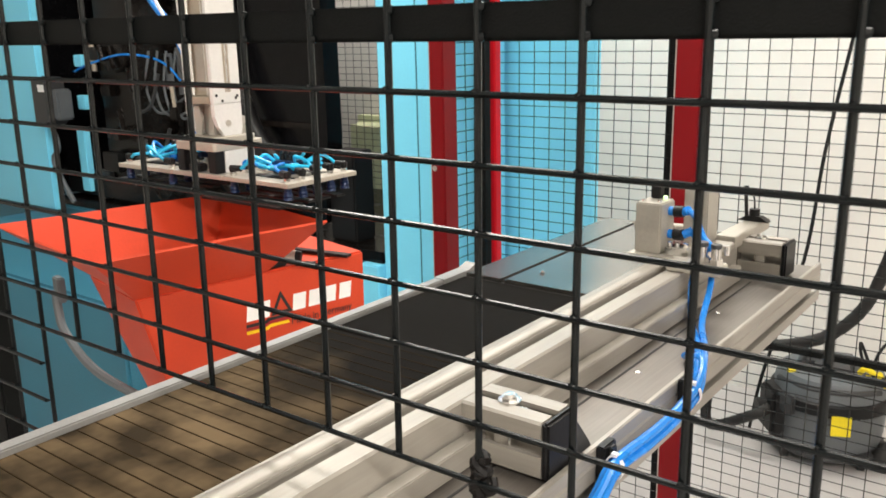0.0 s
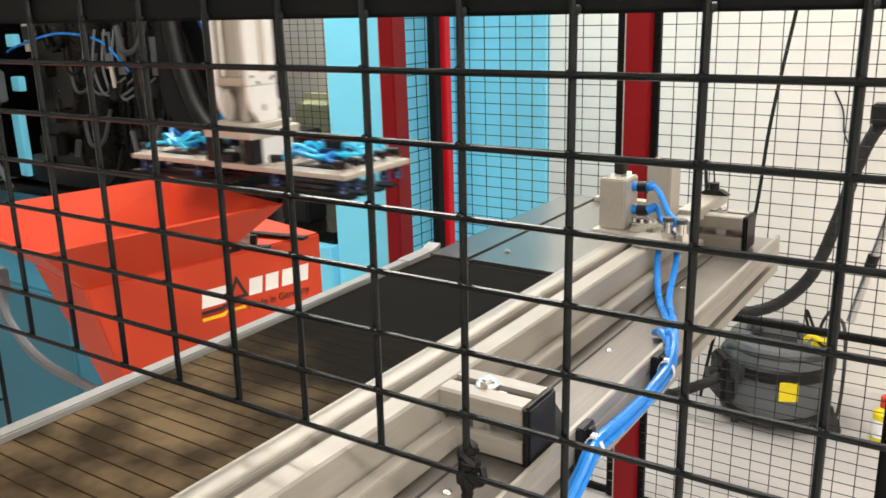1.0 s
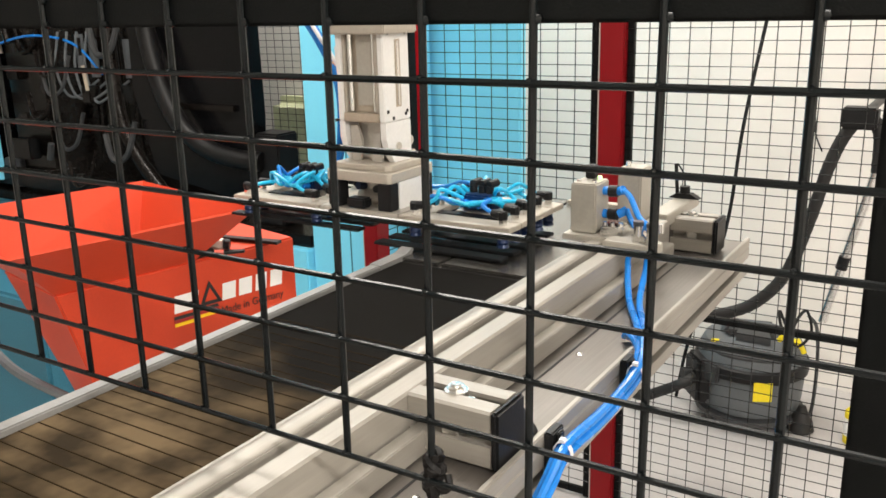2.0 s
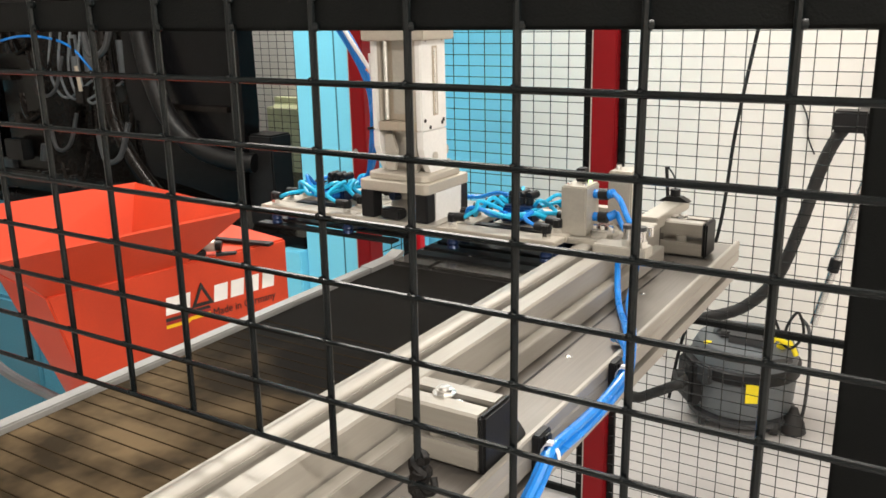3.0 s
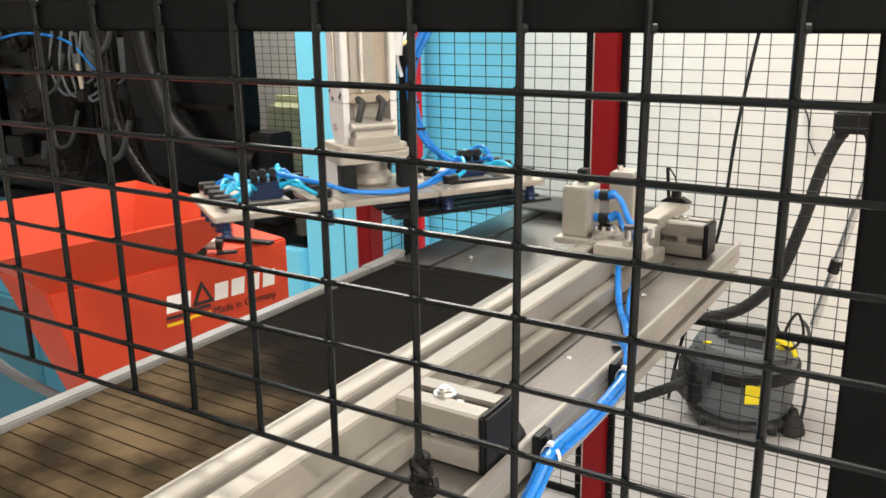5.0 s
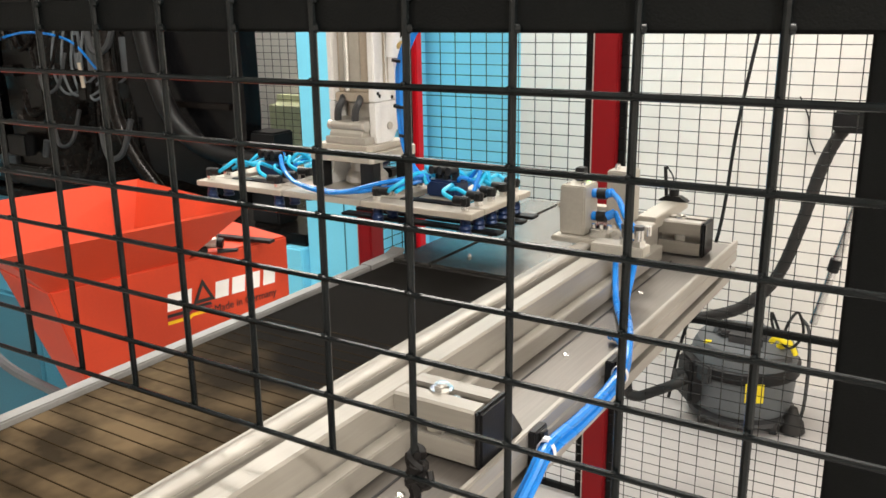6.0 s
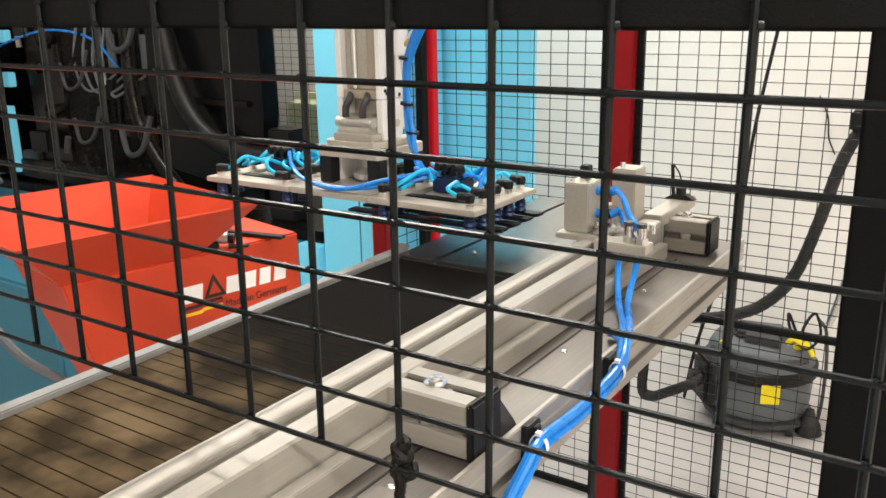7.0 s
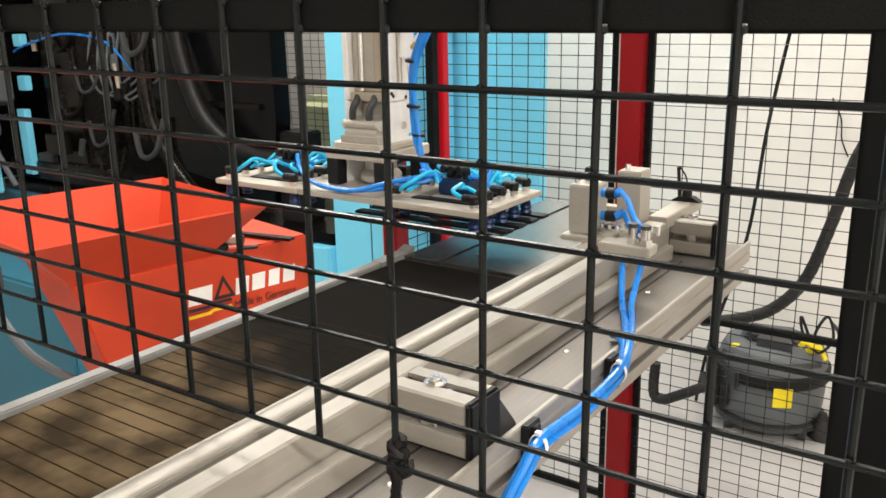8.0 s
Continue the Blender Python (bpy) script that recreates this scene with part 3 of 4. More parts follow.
inner = [(0.0, 0.0), (0.0, 0.195), (-0.16, 0.195), (-0.16, 0.0)]
for i in range(4):
    j = (i + 1) % 4
    a, b, c, d = (*inner[i], TOPZ + 0.0005), (*inner[j], TOPZ + 0.0005), (*outer[j], RIM), (*outer[i], RIM)
    part("hopper_panel", quad_plate([a, b, c, d], 0.003), M_ORANGE, gran)
part("throat", box(-0.150, -0.010, 0.03, 0.190, TOPZ - 0.02, TOPZ + 0.001), M_DARK, gran)
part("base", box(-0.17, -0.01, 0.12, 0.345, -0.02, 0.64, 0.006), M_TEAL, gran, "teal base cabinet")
for x in (-0.15, -0.04):
    for y in (0.14, 0.32):
        part("caster", rod((x - 0.015, y, -0.04), (x + 0.015, y, -0.04), 0.02, 16), M_RUBBER, gran, smooth=True)
# latch lever on the housing's top
latch = part("latch_block", box(-0.036, -0.006, 0.203, 0.232, TOPZ, TOPZ + 0.010, 0.002), M_BLACK, gran, "black latch block")
part("latch_rod", rod((-0.030, 0.222, TOPZ + 0.013), (-0.006, 0.247, TOPZ + 0.013), 0.0085, 14), M_MILL, latch, "bright latch rod", True)
part("rod_end", rod((-0.0058, 0.2472, TOPZ + 0.013), (0.000, 0.2535, TOPZ + 0.012), 0.0078, 14), M_BLACK, latch, smooth=True)
part("latch_pad", prism([(-0.006, 0.246), (0.008, 0.238), (0.022, 0.262), (0.016, 0.268)], TOPZ + 0.001, TOPZ + 0.0045, "z"), M_BLACK, latch, "black flat pad")
part("latch_lever", prism([(-0.078, 0.288), (-0.066, 0.281), (0.026, 0.316), (0.020, 0.329)], TOPZ + 0.002, TOPZ + 0.0065, "z"), M_BLACK, latch, "black flat lever")
part("switch", rod((-0.055, 0.232, TOPZ), (-0.055, 0.232, TOPZ + 0.012), 0.007, 12), M_BLACK, gran, smooth=True)
part("side_bracket", box(-0.29, -0.265, -0.02, -0.008, 0.955, 0.995, 0.002), M_GREYV, gran, "grey bracket")
part("side_pipe", tube([(-0.278, -0.02, 0.975), (-0.27, -0.022, 0.945), (-0.24, -0.024, 0.915), (-0.16, -0.012, 0.875), (-0.07, 0.03, 0.84)], 0.0068, 8, 6), M_GREYV, gran, smooth=True)
# printed mark: plain white bars, a black outlined triangle, stripes
P = 0.0012
for k, (u0, u1) in enumerate(((0.156, 0.196), (0.232, 0.257), (0.260, 0.285), (0.289, 0.311), (0.315, 0.339))):
    bm = prism([(u0, 0.949), (u1 - 0.003, 0.949), (u1, 0.974), (u0 + 0.003, 0.974)], 0.0002, P, "x")
    part("printed_bar", bm, M_PRINTW, hous)
tri_o = [(0.196, 0.949), (0.232, 0.949), (0.2135, 0.984)]
for k in range(3):
    a, b = Vector((*tri_o[k], 0)), Vector((*tri_o[(k + 1) % 3], 0))
    mid = (Vector((*tri_o[0], 0)) + Vector((*tri_o[1], 0)) + Vector((*tri_o[2], 0))) / 3
    ai, bi = a.lerp(mid, 0.42), b.lerp(mid, 0.42)
    part("printed_triangle", prism([(a.x, a.y), (b.x, b.y), (bi.x, bi.y), (ai.x, ai.y)], 0.0004, P + 0.0002, "x"), M_PRINTB, hous)
for k, (m_, z0) in enumerate(((M_PRINTB, 0.9395), (M_REDPRINT, 0.9352), (M_GOLD, 0.9295))):
    part("printed_stripe", prism([(0.155, z0), (0.19, z0), (0.194, z0 + 0.003), (0.226, z0 + 0.003), (0.224, z0 + 0.0075), (0.190, z0 + 0.0075), (0.187, z0 + 0.0048), (0.155, z0 + 0.0048)], 0.0002, P, "x"), m_, hous)
cu = bpy.data.curves.new("lettering", "FONT")
cu.body, cu.size, cu.extrude = "Made in Germany", 0.0165, 0.0003
_t = bpy.data.objects.new("lettering", cu)
scene.collection.objects.link(_t)
me = bpy.data.meshes.new_from_object(_t)
bpy.data.objects.remove(_t)
me.materials.append(M_PRINTB)
xs = [v.co.x for v in me.vertices]
sx = 0.108 / (max(xs) - min(xs))
for v in me.vertices:
    v.co.x *= sx
lt = new("lettering", me)
lt.matrix_basis = Matrix.Translation((0.0012, 0.2285, 0.9285)) @ Matrix(((0, 0, 1, 0), (1, 0, 0, 0), (0, 1, 0, 0), (0, 0, 0, 1)))
lt.parent = hous
tagged(lt, "black printed lettering")

# ---- moulding machine with its open bay ----
mach = thing("moulding_machine", "cyan moulding machine with a dark open tool bay", "machine", pose(0, 0, 0))
MY = 1.70
part("right_column", box(-1.575, -1.30, MY, MY + 0.3, -0.06, 2.3, 0.006), M_CYAN, mach, "cyan enamelled column")
part("column_seam", box(-1.42, -1.416, MY - 0.002, MY, 0.0, 2.3), M_TEAL, mach)
part("column_foot", box(-1.66, -1.5752, MY - 0.03, MY + 0.3, -0.06, 0.62, 0.004), M_CYAN, mach, "cyan enamelled column foot")
part("base", box(-4.6, -1.662, MY - 0.02, MY + 0.9, -0.06, 0.62, 0.006), M_TEAL, mach, "enamelled base, cyan with shade painted into its tone")
part("left_panel", box(-5.0, -3.42, MY - 0.10, MY - 0.065, 0.621, 2.3, 0.006), M_CYAN, mach, "cyan enamelled door panel")
part("bed", box(-3.6, -1.95, 0.98, 1.6, -0.06, 0.60, 0.01), M_TEAL, mach, "machine bed, cyan with shade painted into its tone")
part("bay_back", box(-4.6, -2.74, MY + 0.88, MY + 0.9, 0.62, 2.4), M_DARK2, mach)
part("bay_floor", box(-3.54, -1.58, MY, MY + 0.88, 0.621, 0.66, 0.003), M_DARK, mach, "near-black bay floor")
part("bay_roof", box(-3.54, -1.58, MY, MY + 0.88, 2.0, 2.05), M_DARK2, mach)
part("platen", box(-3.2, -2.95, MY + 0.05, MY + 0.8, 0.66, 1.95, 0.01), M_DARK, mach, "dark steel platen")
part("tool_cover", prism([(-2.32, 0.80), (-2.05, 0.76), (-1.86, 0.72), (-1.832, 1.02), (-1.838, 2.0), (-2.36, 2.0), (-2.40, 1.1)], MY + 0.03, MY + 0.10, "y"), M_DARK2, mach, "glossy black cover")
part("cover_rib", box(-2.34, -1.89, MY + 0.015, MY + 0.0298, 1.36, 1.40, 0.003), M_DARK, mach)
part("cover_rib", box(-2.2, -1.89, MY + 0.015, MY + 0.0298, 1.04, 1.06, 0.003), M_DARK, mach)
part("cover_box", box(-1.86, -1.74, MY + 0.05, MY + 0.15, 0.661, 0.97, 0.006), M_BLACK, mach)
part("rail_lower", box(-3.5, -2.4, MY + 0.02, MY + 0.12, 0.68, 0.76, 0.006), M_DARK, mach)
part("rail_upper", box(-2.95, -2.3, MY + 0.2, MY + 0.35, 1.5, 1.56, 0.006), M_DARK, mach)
for x, z0, z1 in ((-3.32, 0.7, 0.98), (-3.28, 1.06, 1.12), (-3.27, 1.24, 1.29)):
    part("cyan_plate", box(x - 0.03, x + 0.03, MY + 0.0, MY + 0.03, z0, z1, 0.003), M_CYAN, mach, "small cyan plate")
rng = random.Random(9)
for k in range(9):
    x = -2.9 + 0.075 * k
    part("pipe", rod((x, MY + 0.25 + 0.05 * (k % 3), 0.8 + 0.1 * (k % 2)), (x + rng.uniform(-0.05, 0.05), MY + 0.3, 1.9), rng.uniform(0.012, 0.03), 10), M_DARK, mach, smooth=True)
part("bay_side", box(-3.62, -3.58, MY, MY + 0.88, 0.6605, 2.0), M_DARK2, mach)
for k, (x, z) in enumerate(((-2.80, 1.24), (-2.72, 1.22), (-2.52, 1.22), (-2.47, 1.17))):
    part("coupling", rod((x, MY + 0.12, z - 0.09), (x, MY + 0.12, z + 0.05), 0.016, 12), M_GREYV, mach, "steel coupling", True)
for k in range(4):
    x = -2.9 + 0.06 * k
    part("loop_hose", tube([(x, MY + 0.1, 1.30), (x + 0.02, MY + 0.06, 1.17), (x + 0.07, MY + 0.05, 1.08 - 0.01 * k), (x + 0.13, MY + 0.06, 1.06), (x + 0.19, MY + 0.12, 1.12)], 0.005, 7, 6), M_GREYV, mach, smooth=True)
part("thick_hose", tube([(-2.34, MY + 0.03, 1.9), (-2.27, MY + 0.0, 1.45), (-2.22, MY - 0.02, 1.22), (-2.13, MY - 0.03, 1.03), (-2.02, MY - 0.02, 0.93), (-1.90, MY + 0.0, 0.89), (-1.80, MY + 0.03, 0.88)], 0.032, 12, 9, None, 0.03), M_HOSE, mach, "thick black corrugated hose", True)
part("thick_hose", tube([(-2.52, MY + 0.06, 1.7), (-2.50, MY + 0.03, 1.1), (-2.42, MY + 0.02, 0.88), (-2.26, MY + 0.04, 0.68)], 0.026, 10, 8, None, 0.03), M_DARK, mach, smooth=True)
part("blue_hose", tube([(-3.45, MY + 0.1, 1.22), (-3.30, MY + 0.0, 1.22), (-3.16, MY - 0.02, 1.25), (-2.93, MY, 1.29), (-2.70, MY + 0.02, 1.26), (-2.56, MY + 0.03, 1.15)], 0.0048, 8, 8), M_BLUETUBE, mach, "thin blue hose", True)
# small hydraulic clutter before the platen
rng = random.Random(21)
for k in range(24):
    x, z, y = rng.uniform(-3.25, -2.5), rng.uniform(0.70, 1.34), MY + rng.uniform(-0.02, 0.05)
    m_ = (M_DARK, M_DARK, M_GREYD, M_DARK2, M_DARK)[k % 5]
    if k % 3 == 0:
        w, h = rng.uniform(0.02, 0.06), rng.uniform(0.015, 0.05)
        part("valve_block", box(x - w, x + w, y, y + 0.05, z - h, z + h, 0.004), m_, mach)
    elif k % 3 == 1:
        part("pipe_fitting", rod((x, y, z), (x + rng.uniform(-0.03, 0.03), y, z + rng.uniform(0.04, 0.14)), rng.uniform(0.006, 0.014), 8), (m_, M_TAUPE)[k % 4 == 0], mach, smooth=True)
    else:
        part("thin_hose", tube([(x, y, z), (x + 0.04, y - 0.01, z - 0.09), (x + 0.11, y, z - 0.07), (x + 0.15, y + 0.02, z + 0.05)], rng.uniform(0.005, 0.012), 7, 5), (M_DARK, M_GREYD)[k % 2], mach, smooth=True)
part("switch_box", box(-3.46, -3.34, MY - 0.12, MY - 0.03, 1.0, 1.2, 0.008), M_GREYD, mach, "dark grey switch box")
part("switch_side", box(-3.338, -3.29, MY - 0.10, MY - 0.03, 1.02, 1.15, 0.008), M_GREYV, mach, "grey side unit")
part("switch_label", box(-3.40, -3.35, MY - 0.122, MY - 0.1205, 1.14, 1.17), M_PRINTW, mach)
part("switch_cable", tube([(-3.4, MY - 0.08, 1.0), (-3.37, MY - 0.08, 0.9), (-3.42, MY - 0.08, 0.84), (-3.38, MY - 0.07, 0.74), (-3.33, MY - 0.06, 0.66)], 0.012, 8, 6), M_GREYV, mach, smooth=True)

cab = thing("partition_panel", "tall cyan enamelled partition panel behind the fence", "partition", pose(0, 0, 0))
part("body", box(-1.66, -0.996, 2.02, 2.06, -0.06, 2.3, 0.006), M_CYAN, cab)
part("plinth", box(-1.64, -1.01, 2.014, 2.0195, -0.06, 0.06, 0.002), M_TEAL, cab)

# ---- far safety fence ----
def fence_post(x, y, material, label, x0=-0.03, x1=0.03, y0=-0.03, y1=0.03):
    th = thing("fence_post", label, "post", pose(x, y, 0), "safety fence")
    tubing = part("post", box(x0, x1, y0, y1, -0.052, 2.2, 0.003), material, th)
    part("base_plate", box(-0.033, 0.033, -0.033, 0.033, -0.06, -0.0522, 0.002), material, th)
    part("edge_strip", box(x0 - 0.0045, x0 - 0.0003, -0.026, -0.012, -0.05, 2.2, 0.0008), M_MILL, tubing, "pale edge strip")
    for z in (0.99, 1.9):
        if "bolts" in label:
            part("bolt", rod((0, -0.03, z), (0, -0.035, z), 0.008, 8), M_CHROME, tubing)
    return th


FY = 1.812
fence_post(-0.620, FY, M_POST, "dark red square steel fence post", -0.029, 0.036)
fence_post(-1.197, FY - 0.015, M_POSTLIT, "red square steel fence post, lit tone put into its colour", -0.022, 0.007, -0.02, 0.012)
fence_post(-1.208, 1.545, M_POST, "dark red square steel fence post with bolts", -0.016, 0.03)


def far_panel(x0, y0, length, along, near_rail=True):
    th = thing("safety_fence", "black wire mesh machine fence panel with tube frame", "fence", pose(x0, y0, 0, 0, 0, 90 if along == "y" else 0), "safety fence")
    if near_rail:
        part("side_rail", box(0, 0.025, -0.0075, 0.0075, -0.055, 2.1, 0.0015), M_FRAME, th)
    part("side_rail", box(length - 0.025, length, -0.0075, 0.0075, -0.055, 2.1, 0.0015), M_FRAME, th)
    for z0, z1 in ((-0.05, -0.03), (0.553, 0.571), (1.3437, 1.3587), (2.075, 2.1)):
        part("cross_rail", box(0.0252, length - 0.0252, -0.0075, 0.0075, z0, z1, 0.0015), M_FRAME, th)
    v = to_mesh(rod((0, 0, 0), (0, 0, 2.14), 0.00135, 5), "far_upright", M_WIRE)
    h = to_mesh(rod((0, 0, 0), (0, 0, length - 0.004), 0.00115, 5), "far_cross", M_WIRE)
    for i in range(1, int(length / 0.05) + 1):
        if i * 0.05 < length - 0.01:
            fence_wire(v, th, pose(i * 0.05 + 0.014, -0.009, -0.045))
    for j in range(-4, 66):
        fence_wire(h, th, pose(0.002, -0.0115, 0.1196 + j * 0.03, 0, 90, 0))
    return th


far_panel(-1.188, FY, 0.533, "x", False)
far_panel(-0.592, FY, 1.2, "x")
turn_panel = far_panel(-1.208, 1.580, 0.182, "y")
part("corner_rail", box(0.150, 0.182, -0.013, 0.010, 0.0, 2.1, 0.0015), M_FRAME, turn_panel, "wide black corner rail")
gap_fence = far_panel(-2.95, 2.68, 0.9, "x")
for x in (0.0, 0.86):
    part("foot", box(x, x + 0.04, -0.02, 0.02, -0.06, -0.0552, 0.002), M_FRAME, gap_fence)
sack = thing("paper_sack", "pale yellow-green paper sack leaning at the wall", "sack", pose(-2.62, 2.86, -0.06))
bm = box(-0.16, 0.16, -0.07, 0.07, 0.0, 1.02, 0.05, None, 3)
for v in bm.verts:
    v.co.x *= 1 + 0.06 * math.sin(v.co.z * 9)
part("sack", bm, M_SACK, sack, smooth=True)

# ---- vacuum cleaner behind the fence ----
vac = thing("vacuum_cleaner", "grey and black wet and dry vacuum cleaner on castors", "vacuum cleaner", pose(-0.395, 2.60, -0.06, 0, 0, 10))


def lathe(profile, seg=28, sy=1.0):
    bm = bmesh.new()
    rings = [[bm.verts.new((r * math.cos(2 * math.pi * i / seg), sy * r * math.sin(2 * math.pi * i / seg), z)) for i in range(seg)] for r, z in profile]
    for a, b in zip(rings, rings[1:]):
        for i in range(seg):
            j = (i + 1) % seg
            bm.faces.new((a[i], a[j], b[j], b[i]))
    bm.faces.new(rings[0][::-1])
    bm.faces.new(rings[-1])
    return bm


tank = part("tank", lathe([(0.150, 0.050), (0.165, 0.058), (0.172, 0.09), (0.178, 0.185)]), M_GREYV, vac, "grey plastic tank", True)
part("band", lathe([(0.182, 0.186), (0.188, 0.190), (0.188, 0.226), (0.182, 0.231)]), M_BLACK, vac, "dark clamping band", True)
part("motor_head", lathe([(0.178, 0.220), (0.174, 0.262), (0.158, 0.292), (0.12, 0.305), (0.06, 0.309)]), M_GREYV, vac, "grey motor head", True)
part("head_cover", box(-0.09, 0.07, -0.07, 0.07, 0.305, 0.330, 0.012), M_GREYD, vac, "dark head cover")
part("carry_handle", tube([(-0.10, -0.02, 0.298), (-0.08, -0.02, 0.335), (0.0, -0.02, 0.345), (0.08, -0.02, 0.335), (0.10, -0.02, 0.298)], 0.012, 8, 6), M_GREYV, vac, smooth=True)
part("bumper", lathe([(0.155, 0.030), (0.182, 0.034), (0.182, 0.050), (0.155, 0.054)]), M_GREYD, vac, smooth=True)
part("label", box(-0.030, 0.030, -0.190, -0.1865, 0.133, 0.200, 0.001), M_YELLOW, tank, "yellow warning label", m=pose(0, 0, 0, 0, 0, 15))
part("latch", box(-0.05, 0.03, -0.200, -0.180, 0.170, 0.236, 0.006), M_GREYD, vac, m=pose(0, 0, 0, 0, 0, -38))
part("yellow_knob", rod((0.11, -0.07, 0.300), (0.145, -0.095, 0.325), 0.012, 10), M_YELLOW, vac, "yellow switch knob", True)
part("yellow_knob", box(-0.13, -0.10, -0.10, -0.08, 0.288, 0.300, 0.004), M_YELLOW, vac)
for k in range(4):
    a = math.radians(45 + 90 * k)
    part("caster", rod((0.165 * math.cos(a) - 0.012, 0.165 * math.sin(a), 0.026), (0.165 * math.cos(a) + 0.012, 0.165 * math.sin(a), 0.026), 0.026, 14), M_RUBBER, vac, smooth=True)
part("hose_port", box(-0.060, 0.060, -0.215, -0.165, 0.075, 0.235, 0.012), M_BLACK, vac, "black hose port housing", m=pose(0, 0, 0, 0, 0, -62))
part("port_collar", rod((-0.165, -0.085, 0.165), (-0.215, -0.112, 0.160), 0.028, 14), M_BLACK, vac, smooth=True)
part("head_ridge", tube([(-0.155, -0.075, 0.262), (-0.06, -0.155, 0.272), (0.06, -0.160, 0.272), (0.150, -0.085, 0.262)], 0.010, 8, 7), M_GREYD, vac, "dark moulded grip", True)
part("head_flap", prism([(-0.05, -0.10), (0.06, -0.12), (0.05, -0.04), (-0.04, -0.03)], 0.308, 0.336), M_GREYD, vac)
part("rear_boot", lathe([(0.036, 0.0), (0.044, 0.008), (0.036, 0.045), (0.020, 0.070), (0.012, 0.095)], 14, 0.8), M_RUBBER, vac, "black rear wheel housing", True, pose(0.175, -0.085, 0.0))
part("yellow_cable_loop", tube([(0.085, -0.10, 0.325), (0.10, -0.11, 0.345), (0.125, -0.10, 0.330), (0.150, -0.09, 0.312), (0.165, -0.09, 0.285)], 0.009, 8, 6), M_YELLOW, vac, "yellow cable sleeve", True)
part("rear_frame", tube([(0.16, -0.05, 0.03), (0.20, -0.06, 0.05), (0.21, -0.03, 0.20), (0.20, 0.0, 0.34), (0.17, 0.02, 0.38)], 0.006, 8, 6), M_GREYD, vac, smooth=True)
part("inlet_hose", tube([(-0.16, -0.08, 0.165), (-0.20, -0.15, 0.155), (-0.29, -0.13, 0.095), (-0.345, -0.12, 0.066), (-0.378, -0.116, 0.085), (-0.376, -0.117, 0.20)], 0.018, 10, 8, None, 0.06), M_RUBBER, vac, "black ribbed hose", True)
part("mains_cable", tube([(0.12, -0.08, 0.31), (0.13, -0.10, 0.39), (0.16, -0.08, 0.43), (0.18, -0.09, 0.36), (0.14, -0.1, 0.31), (0.09, -0.1, 0.37), (0.08, -0.08, 0.42), (0.12, -0.09, 0.33)], 0.005, 6, 8), M_BLACK, vac, smooth=True)

hose = thing("suction_hose", "black suction hose hung over a wall bracket", "hose", pose(0, 0, 0))
part("hose", tube([(-0.50, 2.12, 0.44), (-0.40, 2.1, 0.47), (-0.30, 2.1, 0.52), (-0.22, 2.1, 0.62), (-0.17, 2.1, 0.78), (-0.135, 2.1, 0.93), (-0.10, 2.1, 1.02), (-0.06, 2.1, 1.06), (-0.025, 2.1, 1.02), (-0.02, 2.1, 0.92)], 0.0165, 10, 9, None, 0.05), M_RUBBER, hose, "ribbed black hose", True)
part("chrome_tube", rod((-0.022, 2.1, 0.93), (-0.115, 2.1, 0.50), 0.011, 12), M_CHROME, hose, "bright metal suction tube", True)
part("tube_sleeve", rod((-0.075, 2.1, 0.69), (-0.082, 2.1, 0.655), 0.015, 12), M_BLACK, hose, smooth=True)
part("bracket", box(-0.115, -0.03, 2.06, 2.12, 1.03, 1.085, 0.006), M_BLACK, hose, "black hose bracket")
part("wall_arm", rod((-0.07, 2.115, 1.06), (-0.07, 2.95, 1.06), 0.012, 10), M_BLACK, hose, smooth=True)
cb = thing("wall_cable", "thin black cable hanging against the wall", "cable", pose(0, 0, 0))
part("cable", tube([(-0.34, 2.55, 1.75), (-0.42, 2.55, 1.26), (-0.465, 2.55, 0.95), (-0.50, 2.55, 0.60), (-0.60, 2.55, 0.2), (-0.65, 2.6, -0.053)], 0.0065, 6, 8), M_BLACK, cb, smooth=True)
cb = thing("wall_cable", "short black wire end on the wall", "cable", pose(0, 0, 0))
part("cable", tube([(-0.35, 2.948, 1.03), (-0.315, 2.94, 0.96), (-0.305, 2.935, 0.89), (-0.28, 2.94, 0.83)], 0.003, 6, 6), M_BLACK, cb, smooth=True)
bot = thing("spray_bottle", "small yellow bottle with an orange cap on the floor", "bottle", pose(-0.045, 2.55, -0.06))
part("body", lathe([(0.03, 0.0), (0.033, 0.004), (0.033, 0.11), (0.014, 0.13)], 16), M_YELLOW, bot, smooth=True)
part("cap", lathe([(0.015, 0.13), (0.015, 0.165), (0.010, 0.17)], 14), M_ORANGE, bot, "orange cap", True)
part("paper_label", lathe([(0.0336, 0.03), (0.0336, 0.09)], 16), M_PRINTW, bot, "white paper label", True)

# ---- gripper on the handling robot ----
grip = thing("robot_gripper", "vacuum gripper with two plates on a white robot arm", "gripper", pose(-0.411, 0.482, 1.153))
# arm column
part("column_core", box(-0.0255, 0.0232, -0.019, 0.013, 0.1105, 0.62, 0.001), M_TAUPE, grip, "taupe cylinder core")
for y in (-0.0195, 0.0135):
    part("core_recess", box(-0.010, 0.019, y - 0.0015, y + 0.0015, 0.118, 0.198, 0.0005), M_STOP, grip, "recessed panel")
part("side_cheek", box(0.0235, 0.0315, -0.028, 0.022, 0.1005, 0.62, 0.0012), M_WHITEMETAL, grip, "white side cheek")
part("side_cheek", box(-0.0340, -0.0258, -0.028, 0.022, 0.1005, 0.62, 0.0012), M_WHITEMETAL, grip, "white side cheek")
